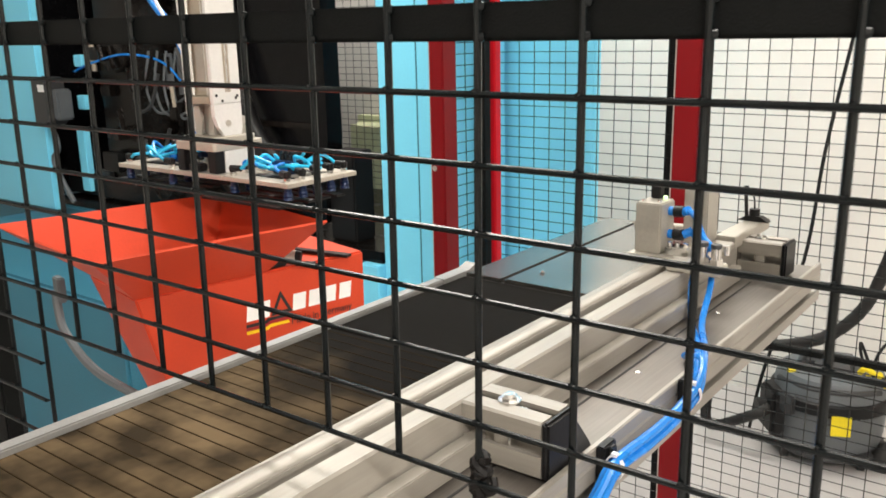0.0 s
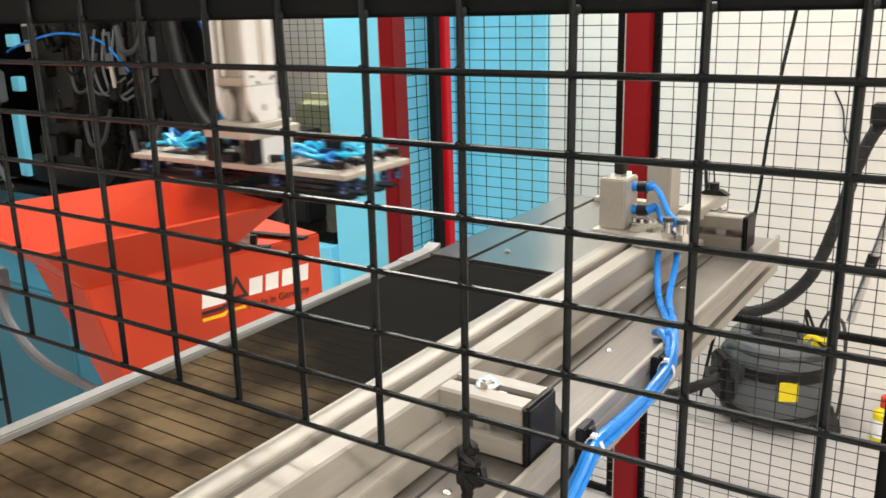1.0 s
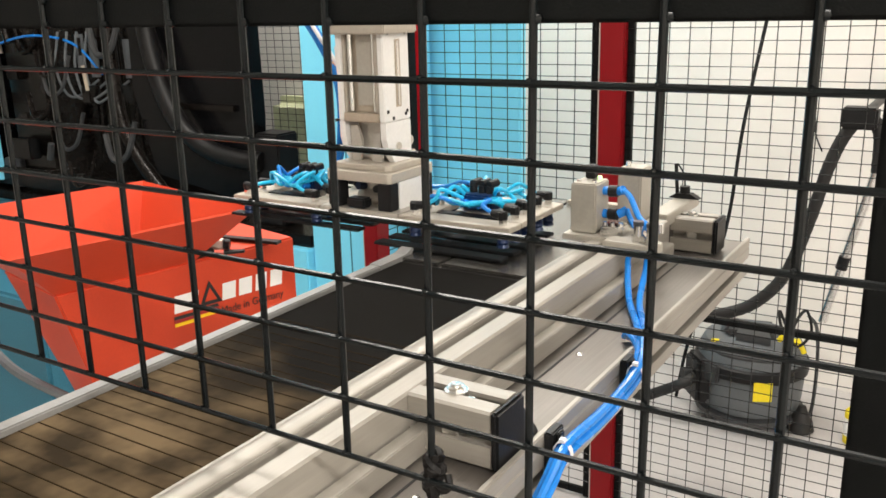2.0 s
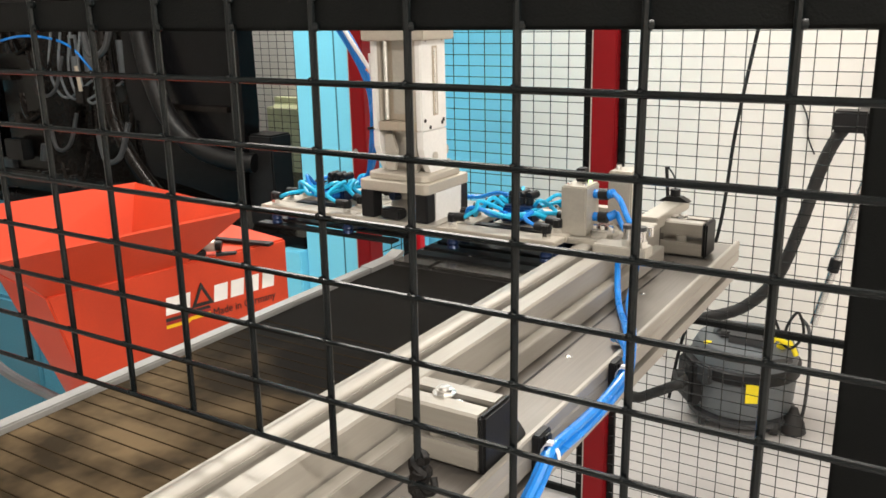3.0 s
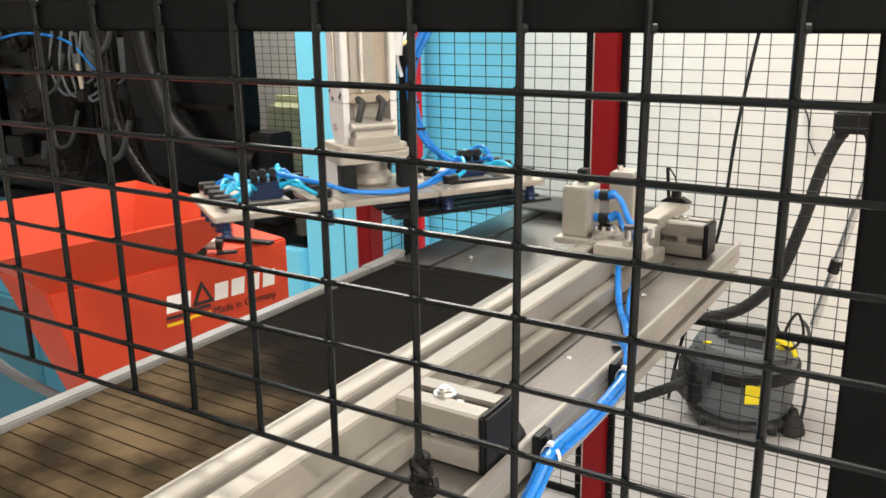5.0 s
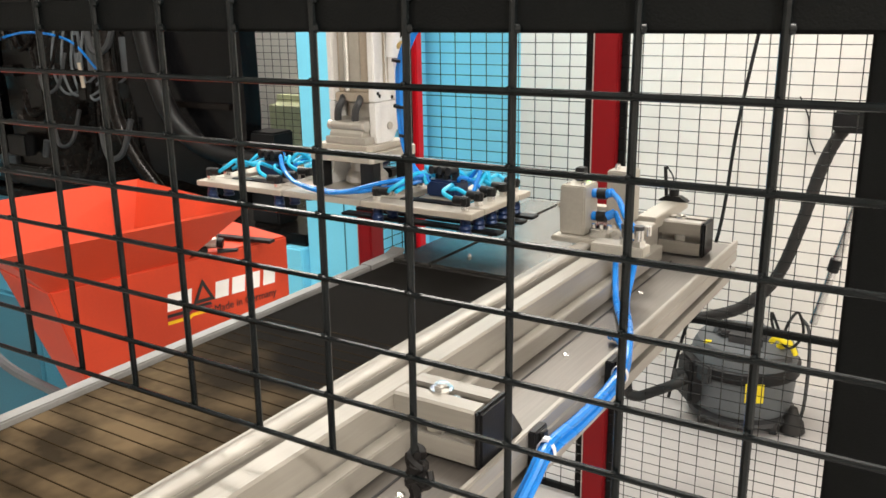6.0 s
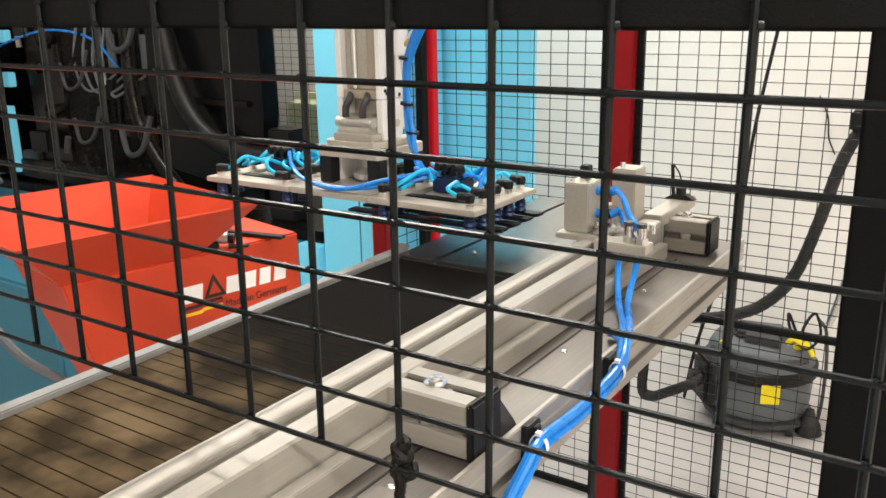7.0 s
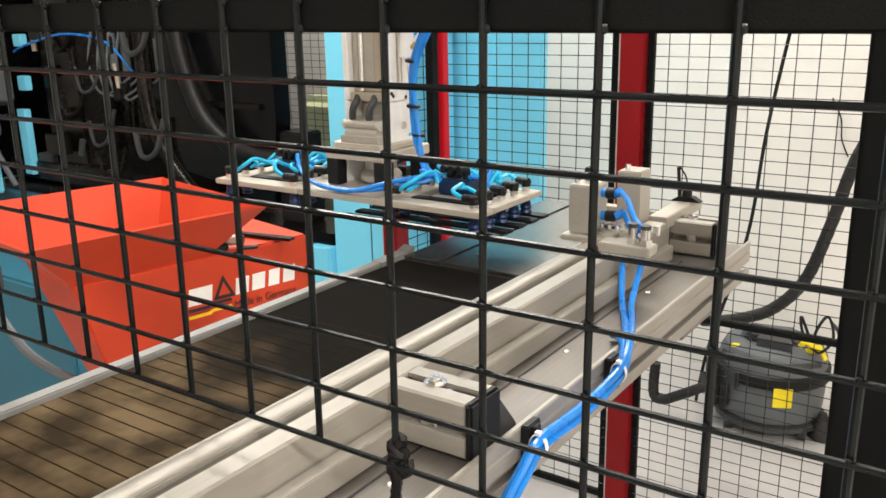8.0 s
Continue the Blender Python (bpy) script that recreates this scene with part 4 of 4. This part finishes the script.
part("side_cheek_edge", box(-0.0255, -0.0215, -0.027, -0.0192, 0.1107, 0.62, 0.0006), M_BEIGE, grip)
part("side_cheek_edge", box(0.0190, 0.0232, -0.027, -0.0192, 0.1107, 0.62, 0.0006), M_BEIGE, grip)
for x0, x1 in ((0.0316, 0.0322), (-0.0347, -0.0341)):
    part("slot_window", box(x0, x1, -0.006, 0.004, 0.116, 0.190, 0.0002), M_TAUPE, grip, "slot window")
    part("slot_rod", rod(((x0 + x1) / 2, -0.001, 0.118), ((x0 + x1) / 2, -0.001, 0.188), 0.0018, 8), M_CHROME, grip, smooth=True)
part("guide_rod", rod((-0.0165, -0.0235, 0.112), (-0.0165, -0.0235, 0.60), 0.0032, 10), M_CHROME, grip, "bright guide rod", True)
part("guide_rod", rod((0.0145, -0.0225, 0.112), (0.0145, -0.0225, 0.60), 0.0018, 10), M_CHROME, grip, "bright guide rod", True)
part("guide_rod", rod((0.006, 0.0175, 0.112), (0.006, 0.0175, 0.60), 0.0034, 10), M_CHROME, grip, "bright guide rod", True)
part("collar_plate", box(-0.041, 0.039, -0.035, 0.029, 0.196, 0.211, 0.0015), M_BEIGE, grip, "beige collar plate")
part("foot_ledge", box(-0.0257, 0.0233, -0.029, 0.020, 0.100, 0.1103, 0.001), M_TAUPE, grip)
fork = [(-0.012, 0.054), (0.018, 0.054), (0.021, 0.064), (0.021, 0.100), (-0.027, 0.100), (-0.027, 0.082), (-0.022, 0.068)]
part("wrist_fork", prism(fork, 0.0236, 0.0314, "x"), M_WHITEMETAL, grip, "white wrist fork")
part("wrist_fork", prism(fork, -0.0339, -0.0259, "x"), M_WHITEMETAL, grip, "white wrist fork")
part("wrist_core", box(-0.018, 0.016, -0.010, 0.006, 0.0545, 0.0998, 0.003), M_MILL, grip)
part("wrist_shadow_plate", box(-0.0255, 0.0230, -0.004, 0.0, 0.0545, 0.0998, 0.001), M_TAUPE, grip)
part("bracket_tab", prism([(-0.024, 0.0545), (-0.012, 0.0545), (-0.008, 0.075), (-0.014, 0.095), (-0.024, 0.095)], -0.020, -0.016, "y"), M_MILL, grip)
part("bracket_tab", prism([(0.004, 0.0545), (0.018, 0.0545), (0.018, 0.092), (0.010, 0.080)], -0.020, -0.016, "y"), M_MILL, grip)
part("pivot_boss", rod((0.0315, -0.005, 0.072), (0.0335, -0.005, 0.072), 0.0045, 16), M_MILL, grip, "bright pivot", True)
part("pivot_boss", rod((-0.0340, -0.005, 0.072), (-0.0360, -0.005, 0.072), 0.0045, 16), M_MILL, grip, "bright pivot", True)
for y, z in ((-0.022, 0.112), (0.012, 0.107), (0.015, 0.110), (-0.018, 0.197), (0.014, 0.197), (-0.012, 0.104)):
    part("screw_hole", rod((0.0316, y, z), (0.0322, y, z), 0.0022, 10), M_BLACK, grip)
    part("screw_hole", rod((-0.0341, y, z), (-0.0347, y, z), 0.0022, 10), M_BLACK, grip)
# hinge on the other side
part("hinge", prism([(0.007, 0.0545), (0.036, 0.0545), (0.034, 0.066), (0.022, 0.080), (0.007, 0.082)], -0.024, 0.022, "x"), M_STOP, grip, "cast hinge bracket")
part("hinge_base", box(-0.030, 0.026, 0.006, 0.038, 0.0537, 0.0620, 0.0008), M_STOP, grip)
knuckle = part("hinge_knuckle", rod((-0.025, 0.028, 0.074), (0.023, 0.028, 0.074), 0.0055, 14), M_STOP, grip, smooth=True)
for x in (-0.027, 0.022):
    part("hinge_pin", rod((x, 0.028, 0.074), (x + 0.004, 0.028, 0.074), 0.006, 12), M_MILL, knuckle, "bright hinge pin", True)
for x in (-0.012, 0.013):
    part("hinge_hook", tube([(x, 0.018, 0.105), (x - 0.003, 0.025, 0.100), (x, 0.028, 0.092), (x + 0.003, 0.026, 0.080)], 0.0042, 8, 5), M_GREYD, grip, "dark hinge hook", True)
def tier(x0, x1, y0, y1, z0, z1, c):
    """A plate with its upright corners cut off."""
    poly = [(x0 + c, y0), (x1 - c, y0), (x1, y0 + c), (x1, y1 - c), (x1 - c, y1), (x0 + c, y1), (x0, y1 - c), (x0, y0 + c)]
    bm = prism(poly, z0, z1)
    bmesh.ops.bevel(bm, geom=list(bm.edges), offset=0.0008, segments=1, affect="EDGES")
    return bm


part("mount_plate", tier(-0.046, 0.046, -0.044, 0.046, 0.0350, 0.0465, 0.004), M_BEIGE, grip, "beige mounting plate")
part("mount_step", tier(-0.040, 0.040, -0.036, 0.040, 0.0467, 0.0538, 0.006), M_BEIGE, grip, "raised step of the mounting plate")
for x in (-0.0445, 0.0265):
    part("spacer_leg", box(x, x + 0.018, -0.0425, -0.026, 0.0035, 0.0348, 0.001), M_BLACK, grip, "black spacer leg")
    part("spacer_leg", box(x, x + 0.018, 0.028, 0.044, 0.0035, 0.0348, 0.001), M_BLACK, grip, "black spacer leg")
swivel = part("swivel_body", prism([(0.0300, 0.0036), (0.0445, 0.0036), (0.0455, 0.0348), (0.0215, 0.0348)], -0.0255, 0.0275, "y"), M_WHITEMETAL, grip, "white cast side body")
part("swivel_ring", lathe([(0.020, 0.0036), (0.025, 0.008), (0.025, 0.014), (0.019, 0.021), (0.019, 0.0346)], 24), M_MILL, grip, "milled swivel ring", True, pose(-0.006, 0.004, 0))
part("ring_port", rod((-0.012, -0.012, 0.024), (-0.013, -0.026, 0.026), 0.0045, 10), M_BLUEBLK, grip, smooth=True)
part("ring_port", rod((0.010, -0.012, 0.022), (0.012, -0.025, 0.024), 0.0045, 10), M_BLACK, grip, smooth=True)
part("valve", box(-0.016, 0.010, -0.046, -0.030, 0.0045, 0.016, 0.002), M_BLACK, grip)
part("cross_plate", box(-0.0565, 0.0565, -0.046, 0.084, -0.0035, 0.0033, 0.001), M_MILL, grip, "grey cross plate")


PLATE_Y = 0.0192  # the plates sit off the turning axis


def suction_plate(sign, strips):
    """A square plate with a cut-out, cups below and air tubes above."""
    x0, x1 = (0.0575, 0.1957) if sign > 0 else (-0.1957, -0.0575)
    y0, y1 = PLATE_Y - 0.066, PLATE_Y + 0.066
    cx, cy = (x0 + x1) / 2, PLATE_Y
    for a in ((x0, x1, y0, y0 + 0.027), (x0, x1, y1 - 0.027, y1), (x0, x0 + 0.028, y0 + 0.0272, y1 - 0.0272), (x1 - 0.028, x1, y0 + 0.0272, y1 - 0.0272)):
        part("plate_bar", box(a[0], a[1], a[2], a[3], -0.0032, 0.0030, 0.0008), M_BEIGE, grip, "beige plate")
    for y in (y0 + 0.030, y1 - 0.043):
        part("inner_strip", box(x0 + 0.030, x1 - 0.030, y, y + 0.013, -0.003, 0.0034, 0.0008), M_BLACK, grip, "black inner strip")
    ys = [y0 + 0.012 + k * 0.027 for k in range(5)]
    rng = random.Random(5 + sign)
    for k, y in enumerate(ys):
        for x in (x0 + 0.014, x1 - 0.014):
            stem = part("cup_stem", rod((x, y, -0.0034), (x, y, -0.010), 0.0052, 10), M_BLUEBLK, grip, "blue cup stem", True)
            part("suction_cup", lathe([(0.0062, -0.0215), (0.0070, -0.0205), (0.0056, -0.0175), (0.0068, -0.0150), (0.0056, -0.0122), (0.0062, -0.0100)], 12), M_BLUEBLK, stem, "blue bellows suction cup", True, pose(x, y, 0))
            eb = part("elbow_base", rod((x, y, 0.003), (x, y, 0.0085), 0.0048, 6), M_CHROME, grip)
            s = 1 if x < cx else -1
            turn = rng.uniform(-0.5, 0.5)
            dx, dy = math.cos(turn) * s, math.sin(turn)
            bm = rod((x, y, 0.0085), (x, y, 0.0165), 0.0052, 10)
            rod((x - 0.004 * dx, y - 0.004 * dy, 0.0135), (x + 0.013 * dx, y + 0.013 * dy, 0.0135), 0.0046, 10, bm)
            part("elbow", bm, M_BLACK, eb, "black push-in elbow", True)
            p0 = (x + 0.013 * dx, y + 0.013 * dy, 0.0135)
            p3 = (cx - 0.014 * s, cy + 0.35 * (y - cy), 0.018)
            h = rng.uniform(0.016, 0.034)
            p1 = (x + 0.026 * dx, y + 0.022 * dy, 0.013 + 0.3 * h)
            p2 = ((x + cx) / 2 + rng.uniform(-0.008, 0.008), cy + (y - cy) * 0.65 + rng.uniform(-0.014, 0.014), h)
            part("air_tube", tube([p0, p1, p2, p3], 0.0023, 7, 7), M_CYANTUBE if rng.random() < 0.75 else M_BLUETUBE, grip, "light blue air tube", True)
    man = part("manifold", box(cx - 0.019, cx + 0.019, cy - 0.015, cy + 0.013, 0.004, 0.022, 0.002), M_BLUEBLK, grip, "dark blue manifold")
    part("manifold_base", box(cx - 0.024, cx + 0.024, cy - 0.0215, cy + 0.0215, -0.003, 0.0036, 0.001), M_MILL, grip)
    for x in (-0.011, 0.0, 0.010):
        port = part("manifold_port", rod((cx + x, cy, 0.022), (cx + x, cy, 0.030), 0.0045, 10), M_BLACK, man, smooth=True)
        part("port_elbow", rod((cx + x, cy - 0.002, 0.0315), (cx + x + 0.003, cy + 0.011, 0.0325), 0.0046, 10), M_BLACK, port, smooth=True)
        part("manifold_side_port", rod((cx + x, cy - 0.015, 0.012), (cx + x, cy - 0.026, 0.014), 0.0045, 10), M_BLUETUBE, man, smooth=True)
    # loose loops over the manifold
    for k in range(5):
        s = 1 if k % 2 else -1
        xa, ya = cx + (-0.011, 0.0, 0.010)[k % 3], cy - 0.026
        xb, yb = cx + s * rng.uniform(0.030, 0.050), cy + rng.uniform(-0.045, 0.045)
        h = rng.uniform(0.018, 0.036)
        part("air_loop", tube([(xa, ya, 0.0142), (xa + 0.006 * s, ya - 0.012, 0.016), ((xa + xb) / 2 + 0.012 * s, (ya + yb) / 2 - 0.012, h), (xb, yb, 0.012)], 0.0023, 7, 7), M_CYANTUBE if k < 4 else M_BLUETUBE, grip, "light blue air tube", True)
    if strips:
        for y in ys:
            part("held_strip", box(-0.208, -0.004, y - 0.0075, y + 0.0075, -0.0250, -0.0217, 0.0007), M_STRIP, grip, "black moulded strip held by cups")
    return ys


STRIP_Y = suction_plate(1, False)
suction_plate(-1, True)
for k, z in enumerate((0.022, 0.028)):
    part("link_tube", tube([(-0.11, 0.03 + 0.01 * k, z), (-0.07, 0.066, z - 0.008), (-0.02, 0.078 + 0.004 * k, 0.008), (0.04, 0.074, 0.011), (0.075, 0.058, 0.022), (0.115, 0.02, 0.03)], 0.0026, 7, 7), M_BLUETUBE, grip, "blue link tube", True)
for k in range(4):
    o = 0.0052 * (k % 2)
    part("feed_tube", tube([(-0.108 + 0.004 * k, 0.025, 0.022), (-0.090, 0.026 + o, 0.030), (-0.066 - o, 0.014, 0.058), (-0.056 - o, 0.006 + 0.4 * o, 0.11), (-0.063 - o, 0.005 + 0.002 * k, 0.152), (-0.095 - 1.5 * o, 0.005 + 0.003 * k, 0.205), (-0.150 - o, 0.003 * k, 0.265), (-0.25, 0.003 * k, 0.40), (-0.32, 0.003 * k, 0.62)], 0.0031, 8, 7), M_BLUETUBE, grip, "blue feed tube", True)
part("white_tube", tube([(-0.050, 0.000, 0.125), (-0.048, -0.004, 0.155), (-0.078, -0.003, 0.195), (-0.130, -0.002, 0.265), (-0.23, 0.0, 0.42)], 0.0024, 8, 7), M_TIE, grip, "white air tube", True)
for x, z in ((-0.0665, 0.063), (-0.0600, 0.095), (-0.0595, 0.145)):
    part("tube_tie", rod((x, 0.009, z), (x - 0.0004, 0.009, z + 0.003), 0.0080, 10), M_BLACK, grip)
reg = part("regulator", rod((-0.044, -0.002, 0.150), (-0.046, -0.002, 0.182), 0.008, 12), M_WHITEMETAL, grip, "white pressure regulator", True)
part("regulator_cap", rod((-0.046, -0.002, 0.1822), (-0.0463, -0.002, 0.197), 0.0055, 12), M_REDPRINT, reg, "red cap", True)
part("brass_joint", rod((-0.050, -0.002, 0.160), (-0.058, -0.002, 0.165), 0.003, 8), M_BRASS, grip, smooth=True)

# strips that the gripper lays on the table
strips = []
for k, y in enumerate(STRIP_Y):
    s = tagged(part("moulded_strip", box(-0.080, 0.080, -0.0085, 0.0085, -0.0017, 0.0016, 0.0007), M_STRIP), "thin black moulded plastic strip laid on the table", "strip", "moulded strips")
    strips.append((s, y))


# ---- what moves ----
def motions():
    # gripper: seconds, x, z, turn
    path = [(0.0, -0.8175, 1.155, 0), (0.4, -0.8095, 1.155, 0), (0.7, -0.7715, 1.155, 0), (0.9, -0.7055, 1.156, 0), (1.0, -0.6475, 1.157, 0), (1.2, -0.5265, 1.158, 0),
            (1.4, -0.4435, 1.156, 0), (1.5, -0.4295, 1.153, 0), (1.8, -0.3955, 1.152, 0), (2.0, -0.3945, 1.128, 0), (2.2, -0.3935, 1.1245, 0), (2.7, -0.3555, 1.1240, 0), (3.2, -0.3295, 1.1240, 0), (3.4, -0.3295, 1.1240, 0),
            (3.5, -0.3455, 1.133, 0), (3.6, -0.3785, 1.147, 0), (3.7, -0.3935, 1.151, 0), (3.8, -0.4010, 1.1515, 0), (3.9, -0.4010, 1.1515, -1.5), (4.0, -0.4010, 1.1515, -6), (4.1, -0.4010, 1.1515, -14), (4.2, -0.4010, 1.1515, -24), (4.3, -0.4010, 1.1515, -34), (4.4, -0.4010, 1.1515, -46), (4.5, -0.4010, 1.1515, -59),
            (4.6, -0.4030, 1.1515, -71), (4.7, -0.4050, 1.1515, -82), (5.0, -0.4050, 1.151, -122), (5.3, -0.4050, 1.151, -159), (5.5, -0.4050, 1.151, -175), (5.7, -0.4050, 1.151, -180), (5.8, -0.4050, 1.151, -180), (8.0, -0.4050, 1.151, -180)]
    walk(grip, [(t, pose(x, 0.498, z, 0, 0, r)) for t, x, z, r in path])
    rest = 1.0975 + 0.0018
    for k, (s, y) in enumerate(strips):
        rows = [(t, pose(x + 0.117, 0.474 + y, z - 0.0262 if z > 1.13 else max(rest, z - 0.0262))) for t, x, z, r in path if t <= 3.4]
        at = rows[-1][1].translation
        y1 = 0.475 + k * 0.0162
        rows += [(4.5, pose(at.x, at.y, rest)), (4.6, pose(at.x + 0.004, y1, rest)), (4.7, pose(at.x + 0.006, y1 + 0.004, rest)), (4.9, pose(at.x + 0.005, y1 + 0.09, rest + 0.006)), (5.1, pose(at.x + 0.004, y1 + 0.27, rest + 0.008)), (5.3, pose(at.x + 0.002, y1 + 0.335, 1.04)), (5.5, pose(at.x + 0.002, y1 + 0.340, 0.935)), (8.0, pose(at.x + 0.002, y1 + 0.340, 0.935))]
        walk(s, rows)


motions()
